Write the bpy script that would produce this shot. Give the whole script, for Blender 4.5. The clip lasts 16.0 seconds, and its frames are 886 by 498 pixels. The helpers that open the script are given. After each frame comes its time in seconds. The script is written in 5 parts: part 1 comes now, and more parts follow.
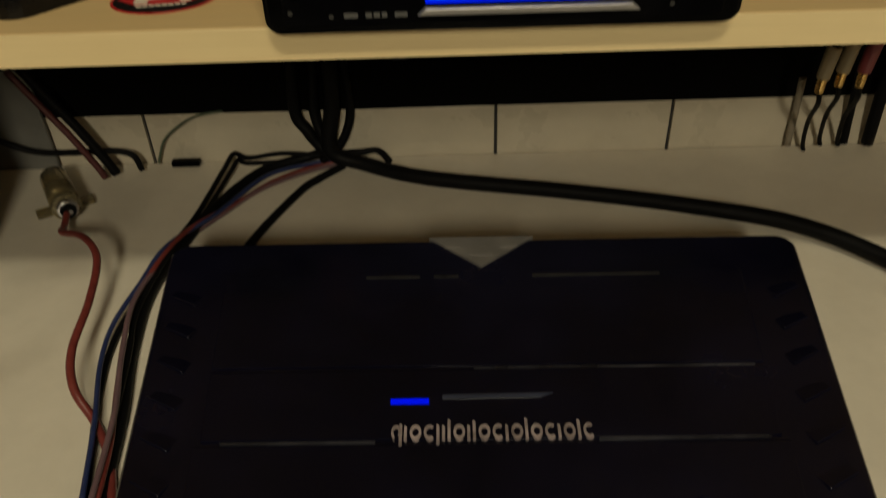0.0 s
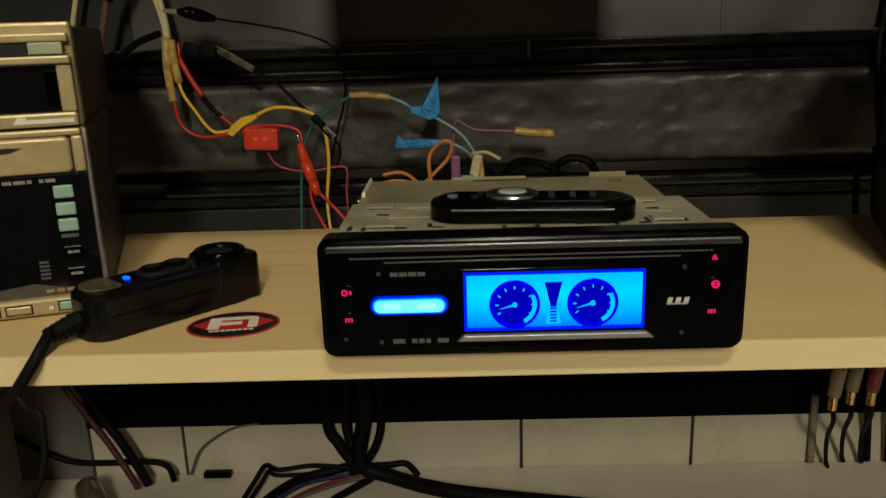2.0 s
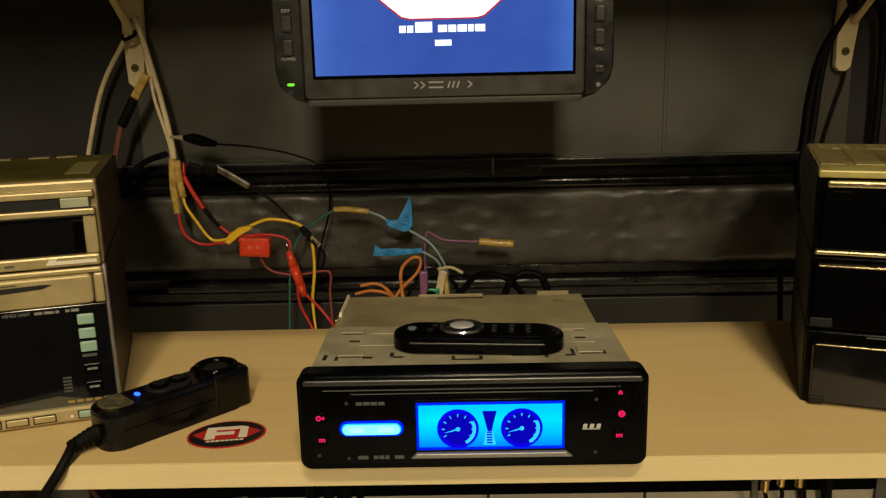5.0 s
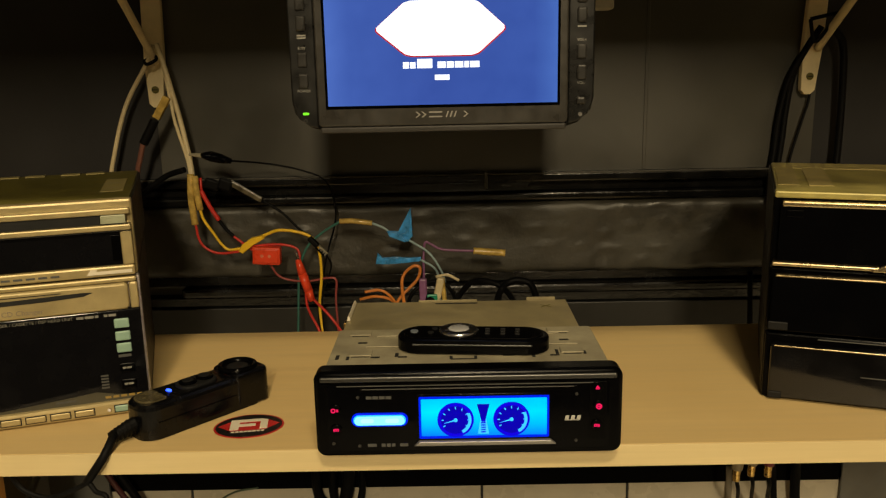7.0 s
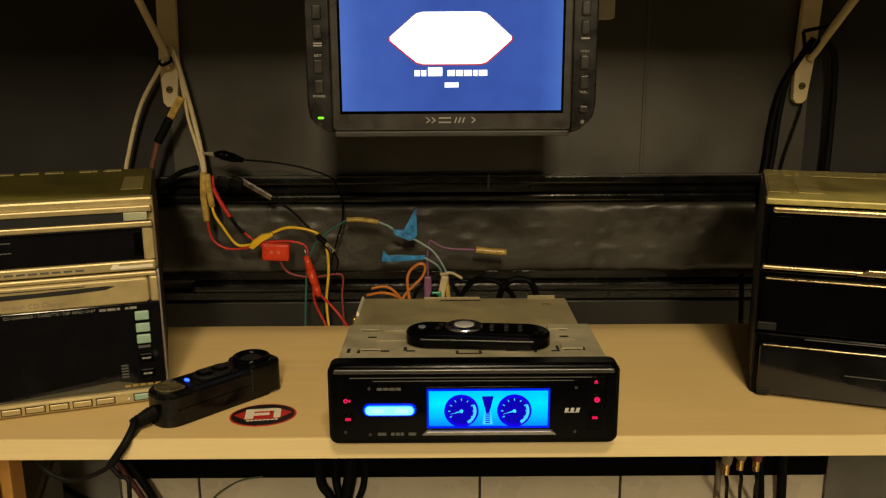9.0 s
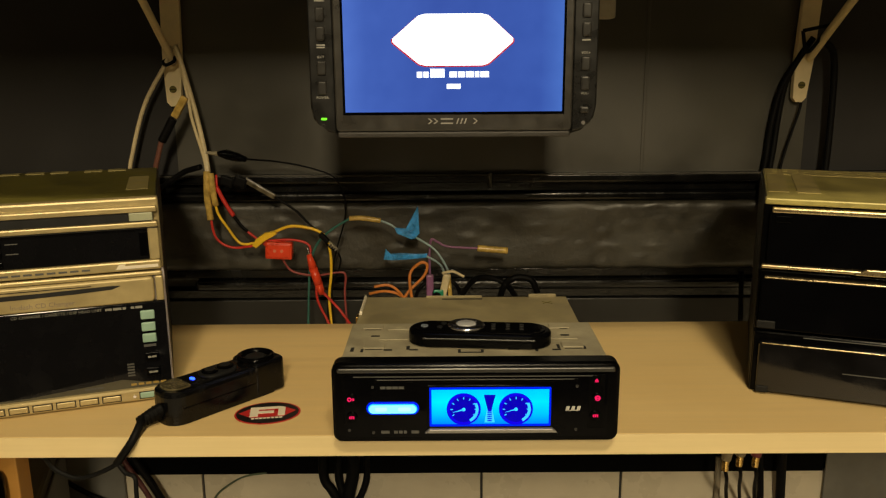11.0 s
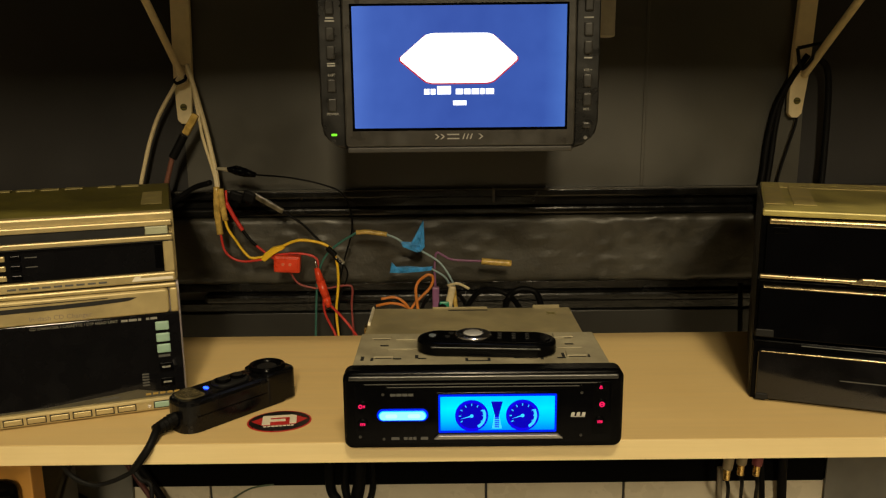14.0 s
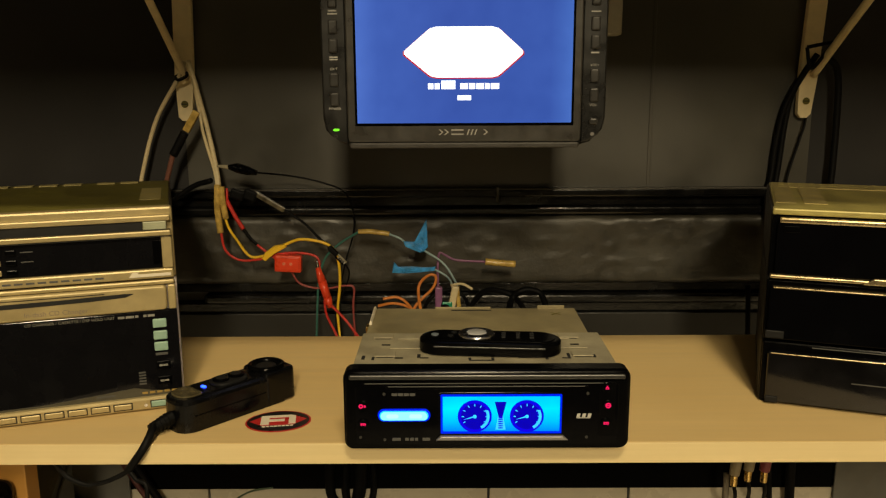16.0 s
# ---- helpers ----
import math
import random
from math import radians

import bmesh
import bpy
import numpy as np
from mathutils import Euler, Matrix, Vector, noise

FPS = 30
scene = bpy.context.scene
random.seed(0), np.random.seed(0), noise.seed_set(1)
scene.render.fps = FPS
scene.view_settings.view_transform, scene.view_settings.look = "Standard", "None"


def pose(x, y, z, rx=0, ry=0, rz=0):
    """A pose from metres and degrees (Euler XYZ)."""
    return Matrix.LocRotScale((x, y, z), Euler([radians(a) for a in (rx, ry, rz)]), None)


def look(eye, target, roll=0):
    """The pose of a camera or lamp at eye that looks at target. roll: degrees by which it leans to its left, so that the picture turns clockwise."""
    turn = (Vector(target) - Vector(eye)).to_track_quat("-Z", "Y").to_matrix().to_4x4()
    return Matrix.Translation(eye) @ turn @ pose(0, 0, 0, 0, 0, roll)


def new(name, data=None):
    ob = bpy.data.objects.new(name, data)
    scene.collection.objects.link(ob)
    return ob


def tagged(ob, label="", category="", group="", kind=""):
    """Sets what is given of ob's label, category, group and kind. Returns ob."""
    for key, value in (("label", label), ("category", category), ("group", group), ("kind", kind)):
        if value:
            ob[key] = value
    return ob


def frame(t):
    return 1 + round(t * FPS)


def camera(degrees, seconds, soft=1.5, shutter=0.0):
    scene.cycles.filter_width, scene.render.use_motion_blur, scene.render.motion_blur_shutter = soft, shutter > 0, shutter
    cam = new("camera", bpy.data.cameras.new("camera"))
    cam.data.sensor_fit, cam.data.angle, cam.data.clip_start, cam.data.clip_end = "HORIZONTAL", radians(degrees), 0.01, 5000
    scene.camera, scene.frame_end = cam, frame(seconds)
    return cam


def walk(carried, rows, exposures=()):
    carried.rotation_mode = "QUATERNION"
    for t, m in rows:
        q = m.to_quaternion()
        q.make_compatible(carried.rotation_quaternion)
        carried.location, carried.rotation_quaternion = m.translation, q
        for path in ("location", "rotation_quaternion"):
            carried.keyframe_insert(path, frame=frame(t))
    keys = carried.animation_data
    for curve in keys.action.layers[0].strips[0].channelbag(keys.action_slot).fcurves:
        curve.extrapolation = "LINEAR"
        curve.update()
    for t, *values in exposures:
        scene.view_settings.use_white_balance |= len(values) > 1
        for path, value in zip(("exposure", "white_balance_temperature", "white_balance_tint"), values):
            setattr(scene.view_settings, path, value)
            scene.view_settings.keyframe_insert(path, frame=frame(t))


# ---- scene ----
cam = camera(57.3, 16.0, soft=1.25, shutter=0.5)
PATH = [
    (0, (-0.0228, -0.3098, 0.1281), (-0.0330, 0.4853, -0.4783), -1.97),
    (0.5, (-0.0248, -0.3230, 0.1371), (-0.0405, 0.5295, -0.3854), -1.84),
    (1, (-0.0255, -0.3271, 0.1388), (-0.0480, 0.5608, -0.3206), -1.87),
    (1.2, (-0.0265, -0.3284, 0.1391), (-0.0470, 0.5752, -0.2905), -1.88),
    (1.5, (-0.0260, -0.3312, 0.1394), (-0.0473, 0.6096, -0.1987), -1.85),
    (2, (-0.0309, -0.3400, 0.1451), (-0.0534, 0.6235, -0.1216), -1.83),
    (2.5, (-0.0210, -0.3454, 0.1636), (-0.0549, 0.6192, -0.0982), -1.97),
    (3, (-0.0183, -0.3515, 0.1733), (-0.0568, 0.6168, -0.0737), -1.89),
    (3.5, (-0.0143, -0.3651, 0.1873), (-0.0526, 0.6062, -0.0476), -1.85),
    (4, (-0.0109, -0.3786, 0.1988), (-0.0398, 0.5951, -0.0271), -1.59),
    (6.5, (-0.0051, -0.4482, 0.2326), (-0.0168, 0.5274, 0.0136), -1.25),
    (7, (-0.0096, -0.4631, 0.2364), (-0.0179, 0.5124, 0.0168), -1.20),
    (7.5, (-0.0168, -0.4760, 0.2387), (-0.0203, 0.4997, 0.0196), -0.98),
    (8, (-0.0192, -0.4820, 0.2415), (-0.0183, 0.4938, 0.0226), -0.67),
    (8.5, (-0.0204, -0.4860, 0.2440), (-0.0201, 0.4893, 0.0228), -0.35),
    (9, (-0.0190, -0.4895, 0.2451), (-0.0196, 0.4850, 0.0207), -0.34),
    (11.5, (-0.0201, -0.4948, 0.2518), (-0.0226, 0.4781, 0.0208), -0.45),
    (12, (-0.0192, -0.4956, 0.2534), (-0.0221, 0.4785, 0.0272), -0.62),
    (12.5, (-0.0220, -0.4983, 0.2540), (-0.0220, 0.4775, 0.0356), -0.61),
    (13, (-0.0218, -0.5013, 0.2540), (-0.0207, 0.4752, 0.0382), -0.58),
    (13.5, (-0.0240, -0.5058, 0.2526), (-0.0232, 0.4716, 0.0411), -0.58),
    (14, (-0.0261, -0.5119, 0.2498), (-0.0262, 0.4658, 0.0398), -0.59),
    (14.5, (-0.0249, -0.5145, 0.2486), (-0.0251, 0.4639, 0.0419), -0.67),
    (15, (-0.0228, -0.5139, 0.2455), (-0.0238, 0.4651, 0.0413), -0.66),
    (15.5, (-0.0251, -0.5085, 0.2441), (-0.0296, 0.4706, 0.0410), -0.48),
    (16, (-0.0264, -0.5019, 0.2404), (-0.0301, 0.4776, 0.0391), -0.30),
]
EXPOSURES = [(0, -0.6, 5450, 9), (1.5, -0.36, 5250, 8), (2.5, -0.34, 5150, 8), (3.5, -0.2, 5300, 8), (4, -0.16, 5500, 8), (6.5, -0.14, 6350, 10), (9, -0.12, 6400, 10), (12, -0.03, 6200, 9), (16, -0.05, 6250, 9)]
walk(cam, [(t, look(eye, target, roll)) for t, eye, target, roll in PATH], EXPOSURES)


# ---- light ----
world = bpy.data.worlds.new("night_room")
world.use_nodes = True
world.node_tree.nodes["Background"].inputs[0].default_value = (0.9, 0.75, 0.5, 1)
world.node_tree.nodes["Background"].inputs[1].default_value = 0.0005
scene.world = world


def lamp_panel(name, size_x, size_y, energy, color, eye, target):
    data = bpy.data.lights.new(name, "AREA")
    data.shape, data.size, data.size_y = "RECTANGLE", size_x, size_y
    data.energy, data.color = energy, color
    ob = new(name, data)
    ob.matrix_world = look(eye, target)
    return ob


# one lamp high on the rear wall, one unseen fill added under the ceiling in front of the bench
lamp_panel("wall_lamp_light", 0.24, 0.46, 47.0, (1.0, 0.79, 0.47), (0.1, -2.5, 1.36), (0.0, 0.15, 0.05))
# added fill, brightens the tops of the shelf and the stacks
lamp_panel("ceiling_fill_light", 0.42, 0.12, 33.0, (1.0, 0.80, 0.46), (0.12, -1.15, 1.545), (0.05, -0.6, 0.0))


# ---- materials ----
def nodes_of(name):
    m = bpy.data.materials.new(name)
    m.use_nodes = True
    t = m.node_tree
    return m, t, t.nodes["Principled BSDF"]


def noise_node(t, scale, detail=4.0, rough=0.55, stretch=(1, 1, 1)):
    co = t.nodes.new("ShaderNodeTexCoord")
    mp = t.nodes.new("ShaderNodeMapping")
    mp.inputs["Scale"].default_value = stretch
    n = t.nodes.new("ShaderNodeTexNoise")
    n.inputs["Scale"].default_value, n.inputs["Detail"].default_value, n.inputs["Roughness"].default_value = scale, detail, rough
    t.links.new(co.outputs["Object"], mp.inputs["Vector"])
    t.links.new(mp.outputs["Vector"], n.inputs["Vector"])
    return n.outputs["Fac"]


def ramp(t, fac, stops):
    r = t.nodes.new("ShaderNodeValToRGB")
    el = r.color_ramp.elements
    while len(el) < len(stops):
        el.new(0.5)
    for e, (p, c) in zip(el, stops):
        e.position, e.color = p, (*c, 1)
    t.links.new(fac, r.inputs["Fac"])
    return r.outputs["Color"]


def mixed(t, fac, a, b, mode="MIX"):
    x = t.nodes.new("ShaderNodeMix")
    x.data_type, x.blend_type = "RGBA", mode
    for sock, v in ((x.inputs["Factor"], fac), (x.inputs[6], a), (x.inputs[7], b)):
        if isinstance(v, (int, float)):
            sock.default_value = v
        elif isinstance(v, tuple):
            sock.default_value = (*v, 1)
        else:
            t.links.new(v, sock)
    return x.outputs[2]


def to_range(t, fac, lo, hi):
    r = t.nodes.new("ShaderNodeMapRange")
    r.inputs["From Min"].default_value, r.inputs["From Max"].default_value = 0.3, 0.7
    r.inputs["To Min"].default_value, r.inputs["To Max"].default_value = lo, hi
    t.links.new(fac, r.inputs["Value"])
    return r.outputs["Result"]


def bumped(t, p, height, strength, distance):
    b = t.nodes.new("ShaderNodeBump")
    b.inputs["Strength"].default_value, b.inputs["Distance"].default_value = strength, distance
    t.links.new(height, b.inputs["Height"])
    t.links.new(b.outputs["Normal"], p.inputs["Normal"])


def surface(name, color, rough=0.45, metal=0.0, vary=0.15, scale=60, fine=900, bump=0.15, depth=0.0003, dirt=0.0, coat=0.0, spec=0.5, ior=1.5):
    """Painted, moulded or metal surface with fine grain, blotches and dust."""
    m, t, p = nodes_of(name)
    big = noise_node(t, scale, 5)
    small = noise_node(t, fine, 3)
    dark = tuple(c * (1 - vary) for c in color)
    light = tuple(min(1, c * (1 + vary)) for c in color)
    col = ramp(t, big, [(0.3, dark), (0.7, light)])
    if dirt:
        spots = noise_node(t, scale * 3, 6, 0.7)
        col = mixed(t, to_range(t, spots, 0.0, dirt), col, (0.16, 0.13, 0.09))
    t.links.new(col, p.inputs["Base Color"])
    t.links.new(to_range(t, big, max(0.02, rough - 0.08), min(1, rough + 0.1)), p.inputs["Roughness"])
    p.inputs["Metallic"].default_value = metal
    p.inputs["Coat Weight"].default_value = coat
    p.inputs["Specular IOR Level"].default_value = spec
    p.inputs["IOR"].default_value = ior
    if bump:
        bumped(t, p, small, bump, depth)
    return m


def glow(name, color, strength):
    m, t, p = nodes_of(name)
    p.inputs["Base Color"].default_value = (*[c * 0.05 for c in color], 1)
    p.inputs["Emission Color"].default_value = (*color, 1)
    p.inputs["Emission Strength"].default_value = strength
    p.inputs["Specular IOR Level"].default_value = 0.05
    p.inputs["Roughness"].default_value = 0.3
    return m


def glow_graded(name, axis, lo, hi, stops, strength):
    """A lit screen whose colour runs from edge to edge, as its backlight does."""
    m, t, p = nodes_of(name)
    coord = t.nodes.new("ShaderNodeTexCoord")
    split = t.nodes.new("ShaderNodeSeparateXYZ")
    t.links.new(coord.outputs["Object"], split.inputs[0])
    rng = t.nodes.new("ShaderNodeMapRange")
    rng.inputs["From Min"].default_value, rng.inputs["From Max"].default_value = lo, hi
    t.links.new(split.outputs[axis], rng.inputs["Value"])
    shade = ramp(t, rng.outputs["Result"], stops)
    cloud = ramp(t, noise_node(t, 45, 2), [(0.3, (0.86, 0.88, 0.92)), (0.7, (1.0, 1.0, 1.0))])
    t.links.new(mixed(t, 1.0, shade, cloud, "MULTIPLY"), p.inputs["Emission Color"])
    p.inputs["Base Color"].default_value = (0.002, 0.004, 0.01, 1)
    p.inputs["Emission Strength"].default_value = strength
    p.inputs["Specular IOR Level"].default_value = 0.05
    p.inputs["Roughness"].default_value = 0.2
    return m


def wood_material(name, tint):
    """Pale pine: long grain along x, faint glued joints, a little soiling."""
    m, t, p = nodes_of(name)
    grain = noise_node(t, 14, 6, 0.6, (0.35, 9, 9))
    streak = noise_node(t, 60, 4, 0.6, (0.06, 7, 7))
    blot = noise_node(t, 7, 5, 0.6)
    base = ramp(t, grain, [(0.3, tuple(c * 0.92 for c in tint)), (0.55, tint), (0.75, tuple(min(1, c * 1.05) for c in tint))])
    base = mixed(t, to_range(t, streak, 0.0, 0.10), base, tuple(c * 0.68 for c in tint))
    base = mixed(t, to_range(t, blot, 0.0, 0.30), base, (tint[0] * 0.8, tint[1] * 0.72, tint[2] * 0.6))
    t.links.new(base, p.inputs["Base Color"])
    t.links.new(to_range(t, grain, 0.38, 0.55), p.inputs["Roughness"])
    bumped(t, p, streak, 0.12, 0.0004)
    return m


def glass_material(name, color, rough=0.05, clear=0.9):
    m, t, p = nodes_of(name)
    p.inputs["Base Color"].default_value = (*color, 1)
    p.inputs["Transmission Weight"].default_value = clear
    p.inputs["Roughness"].default_value = rough
    p.inputs["IOR"].default_value = 1.45
    bumped(t, p, noise_node(t, 150, 3), 0.2, 0.0004)
    return m


PINE = wood_material("pine", (0.65, 0.48, 0.225))
PINE_EDGE = wood_material("pine_edge", (0.70, 0.57, 0.31))
WALL_BLACK = surface("black_wall_paint", (0.032, 0.029, 0.0195), 0.40, vary=0.3, scale=9, fine=500, bump=0.08, depth=0.0005, spec=0.85, ior=1.65)
# side boards: the wall's fading sheen is put into a darker, duller paint
WALL_DIM = surface("dimmed_black_paint", (0.020, 0.0195, 0.0205), 0.6, vary=0.3, scale=9, fine=500, bump=0.15, depth=0.0005, spec=0.3)
WALL_GLOSS = surface("black_gloss_paint", (0.004, 0.004, 0.004), 0.2, vary=0.3, scale=30, fine=200, bump=0.35, depth=0.0008)
WALL_ROUGH = surface("black_lumpy_paint", (0.029, 0.0275, 0.021), 0.46, vary=0.6, scale=26, fine=190, bump=0.4, depth=0.0010, dirt=0.10, spec=0.6, ior=1.55)
TILE = surface("cream_tile", (0.56, 0.51, 0.40), 0.3, vary=0.06, scale=12, fine=300, bump=0.08, dirt=0.12)
GROUT = surface("dark_grout", (0.03, 0.03, 0.03), 0.8, vary=0.3)
BENCH = surface("cream_melamine", (0.70, 0.65, 0.54), 0.36, vary=0.07, scale=6, fine=700, bump=0.1, dirt=0.14)
ROOM_PAINT = surface("room_paint", (0.20, 0.18, 0.15), 0.8, vary=0.1, scale=4)
FLOOR = surface("floor_tile", (0.10, 0.085, 0.065), 0.5, vary=0.2, scale=5)
GREY_PANEL = surface("grey_panel", (0.13, 0.13, 0.12), 0.5, vary=0.25, scale=14, dirt=0.1)
BLACK_PLASTIC = surface("black_plastic", (0.0013, 0.0013, 0.0016), 0.16, vary=0.25, scale=50, fine=1500, bump=0.1, spec=0.07)
BLACK_GLOSS = surface("black_gloss_plastic", (0.0015, 0.0015, 0.002), 0.1, vary=0.2, scale=30, bump=0.03, fine=200, spec=0.07)
BLACK_MATT = surface("black_matt_plastic", (0.010, 0.010, 0.0105), 0.5, vary=0.2, scale=80, bump=0.2, spec=0.16)
BLACK_RUBBER = surface("black_rubber", (0.003, 0.003, 0.0034), 0.55, vary=0.25, scale=120, spec=0.11)
BROW_GLOSS = surface("polished_black_brow", (0.006, 0.006, 0.0065), 0.34, vary=0.1, scale=50, bump=0.0, spec=1.0)
# scuffed black on the black units, painted shade on the champagne cases
SIDE_BLACK = surface("scuffed_shaded_side", (0.010, 0.0098, 0.0095), 0.5, vary=0.6, scale=120, dirt=0.10, spec=0.3)
FLAP_GLOSS = surface("mirror_black_flap", (0.004, 0.004, 0.005), 0.07, vary=0.5, scale=40, bump=0.03, fine=120, spec=0.55)
DARK_SCREEN = surface("dark_glass", (0.004, 0.004, 0.005), 0.06, vary=0.1, bump=0.0, spec=0.16)
CHAMPAGNE = surface("champagne_plastic", (0.40, 0.32, 0.155), 0.38, 0.35, vary=0.14, scale=40, dirt=0.18)
GOLD_EDGE = surface("brushed_gold_trim", (0.50, 0.40, 0.23), 0.25, 0.9, vary=0.1, scale=90)
ZINC = surface("zinc_plated_steel", (0.35, 0.315, 0.215), 0.42, 0.15, vary=0.28, scale=28, fine=700, bump=0.25, dirt=0.42)
ZINC_STEP = surface("soiled_steel", (0.255, 0.215, 0.115), 0.5, 0.15, vary=0.25, scale=30, dirt=0.4)
ZINC_DARK = surface("dulled_steel", (0.135, 0.118, 0.022), 0.5, 0.1, vary=0.25, scale=30, dirt=0.08, spec=0.25)
PALE_OLIVE = surface("pale_olive_patch", (0.36, 0.30, 0.11), 0.5, vary=0.15, scale=60, dirt=0.1)
OLIVE_TOP = surface("olive_passivated_steel", (0.42, 0.36, 0.11), 0.45, 0.2, vary=0.25, scale=30, dirt=0.2)
SLOT_BLACK = surface("slot_black", (0.004, 0.004, 0.004), 0.8, vary=0.1, bump=0)
SILVER = surface("silver_plastic", (0.26, 0.25, 0.24), 0.4, 0.5, vary=0.08)
CHROME = surface("chrome", (0.62, 0.62, 0.66), 0.24, 1.0, vary=0.05)
BRASS = surface("brass", (0.62, 0.42, 0.14), 0.25, 1.0, vary=0.15, scale=200)
TEAL = surface("pale_teal_button", (0.24, 0.37, 0.30), 0.4, vary=0.1)
WHITE_PRINT = surface("white_print", (0.45, 0.44, 0.41), 0.5, vary=0.05, bump=0)
MID_PRINT = surface("mid_grey_print", (0.20, 0.195, 0.175), 0.5, vary=0.2, scale=300, bump=0)
GREY_PRINT = surface("grey_print", (0.065, 0.065, 0.063), 0.5, vary=0.05, bump=0)
WHITE_PAINT = surface("yellowed_enamel", (0.84, 0.71, 0.44), 0.4, vary=0.08, scale=50, dirt=0.08)
BOX_WHITE = surface("greyed_white_plastic", (0.55, 0.52, 0.44), 0.4, vary=0.08, scale=50, dirt=0.2)
WHITE_CORD = surface("yellowed_cord", (0.68, 0.57, 0.34), 0.45, vary=0.1, scale=150, dirt=0.15)
RED_WIRE = surface("red_wire", (0.55, 0.03, 0.02), 0.35, vary=0.15, scale=150)
DKRED_WIRE = surface("dull_red_wire", (0.28, 0.05, 0.045), 0.4, vary=0.15, scale=150)
YELLOW_WIRE = surface("yellow_wire", (0.85, 0.54, 0.02), 0.35, vary=0.12, scale=150)
ORANGE_WIRE = surface("orange_wire", (0.65, 0.22, 0.04), 0.4, vary=0.12, scale=150)
GREEN_WIRE = surface("green_wire", (0.03, 0.13, 0.11), 0.4, vary=0.15, scale=150)
BLUE_TAPE = surface("blue_tape", (0.04, 0.27, 0.66), 0.33, vary=0.4, scale=160, fine=420, bump=0.7, depth=0.0009)
LTBLUE_WIRE = surface("pale_blue_wire", (0.30, 0.42, 0.45), 0.4, vary=0.1, scale=150)
BLUE_WIRE = surface("navy_wire", (0.02, 0.03, 0.10), 0.4, vary=0.15, scale=150)
PURPLE_WIRE = surface("purple_wire", (0.24, 0.10, 0.22), 0.4, vary=0.12, scale=150)
BROWN_WIRE = surface("brown_wire", (0.17, 0.07, 0.05), 0.4, vary=0.15, scale=150)
STRAP_RED = surface("dark_red_lead", (0.07, 0.02, 0.02), 0.4, vary=0.2, scale=150)
FUSE_RED = surface("fuse_cable_red", (0.15, 0.028, 0.022), 0.4, vary=0.2, scale=150)
TAN_SLEEVE = surface("tan_sleeve", (0.50, 0.34, 0.085), 0.18, vary=0.4, scale=160, bump=0.3)
RED_PLASTIC = surface("red_plastic", (0.75, 0.060, 0.018), 0.3, vary=0.1, scale=90)
RED_STICKER = surface("red_vinyl", (0.40, 0.022, 0.02), 0.3, vary=0.08, bump=0.03)
BLACK_STICKER = surface("black_vinyl", (0.012, 0.010, 0.010), 0.3, vary=0.1, bump=0.03)
WHITE_STICKER = surface("white_vinyl", (0.68, 0.62, 0.50), 0.35, vary=0.06, bump=0.03)
AMP_BLACK = surface("amp_gloss_black", (0.0028, 0.0028, 0.0085), 0.18, vary=0.4, scale=14, fine=130, bump=0.07, depth=0.0006, spec=0.28)
AMP_SILVER = surface("amp_badge_silver", (0.24, 0.23, 0.22), 0.4, 0.6, vary=0.12)
ORANGE_WOOD = wood_material("orange_wood", (0.52, 0.27, 0.06))
CLEAR = glass_material("yellowed_clear_plastic", (0.58, 0.50, 0.28), 0.08, 0.85)
LENS = glass_material("clear_dial", (0.85, 0.85, 0.88), 0.05, 0.6)
LCD_CYAN = glow_graded("lcd_cyan", "Z", 0.0148, 0.0389, [(0.0, (0.0, 0.24, 1.0)), (0.3, (0.0, 0.56, 1.0)), (0.65, (0.0, 0.82, 1.0)), (1.0, (0.0, 0.64, 1.0))], 1.15)
LCD_BLUE = glow("lcd_blue", (0.008, 0.0, 1.0), 0.8)
LCD_DEEP = glow("lcd_deep_blue", (0.004, 0.0, 0.62), 0.75)
LCD_PALE = glow("lcd_pale", (0.05, 0.55, 1.0), 1.3)
LCD_RIM = glow("lcd_rim_blue", (0.0, 0.02, 1.0), 0.9)
BAR_GLOW = glow("bar_light", (0.02, 0.35, 1.0), 2.2)
BAR_SOFT = glow("bar_soft", (0.25, 0.72, 1.0), 1.6)
BAR_CORE = glow("bar_core", (0.42, 0.82, 1.0), 1.5)
BTN_RED = glow("button_red", (1.0, 0.015, 0.11), 0.95)
LED_BLUE = glow("led_blue", (0.02, 0.06, 1.0), 6.0)
LED_GREEN = glow("led_green", (0.25, 1.0, 0.03), 1.2)
AMP_LED = glow("amp_led_blue", (0.0, 0.01, 0.9), 1.0)
TV_BLUE = glow_graded("tv_blue", "X", -0.0787, 0.0787, [(0.0, (0.10, 0.20, 0.66)), (0.10, (0.07, 0.145, 0.54)), (0.45, (0.056, 0.115, 0.47)), (0.9, (0.058, 0.125, 0.49)), (1.0, (0.085, 0.19, 0.62))], 0.88)
TV_WHITE = glow("tv_white", (0.95, 0.96, 1.0), 1.6)
TV_RED = glow("tv_red", (0.75, 0.03, 0.02), 0.8)


# ---- mesh helpers ----
def part(name, bm, material, parent=None, label="", smooth=False):
    me = bpy.data.meshes.new(name)
    if smooth:
        for f in bm.faces:
            f.smooth = True
    bm.to_mesh(me)
    bm.free()
    me.materials.append(material)
    ob = new(name, me)
    if parent:
        ob.parent = parent
    if label:
        tagged(ob, label)
    return ob


def thing(name, label, category, m=None, group="", kind=""):
    ob = new(name)
    ob.empty_display_size = 0.02
    if m is not None:
        ob.matrix_world = m
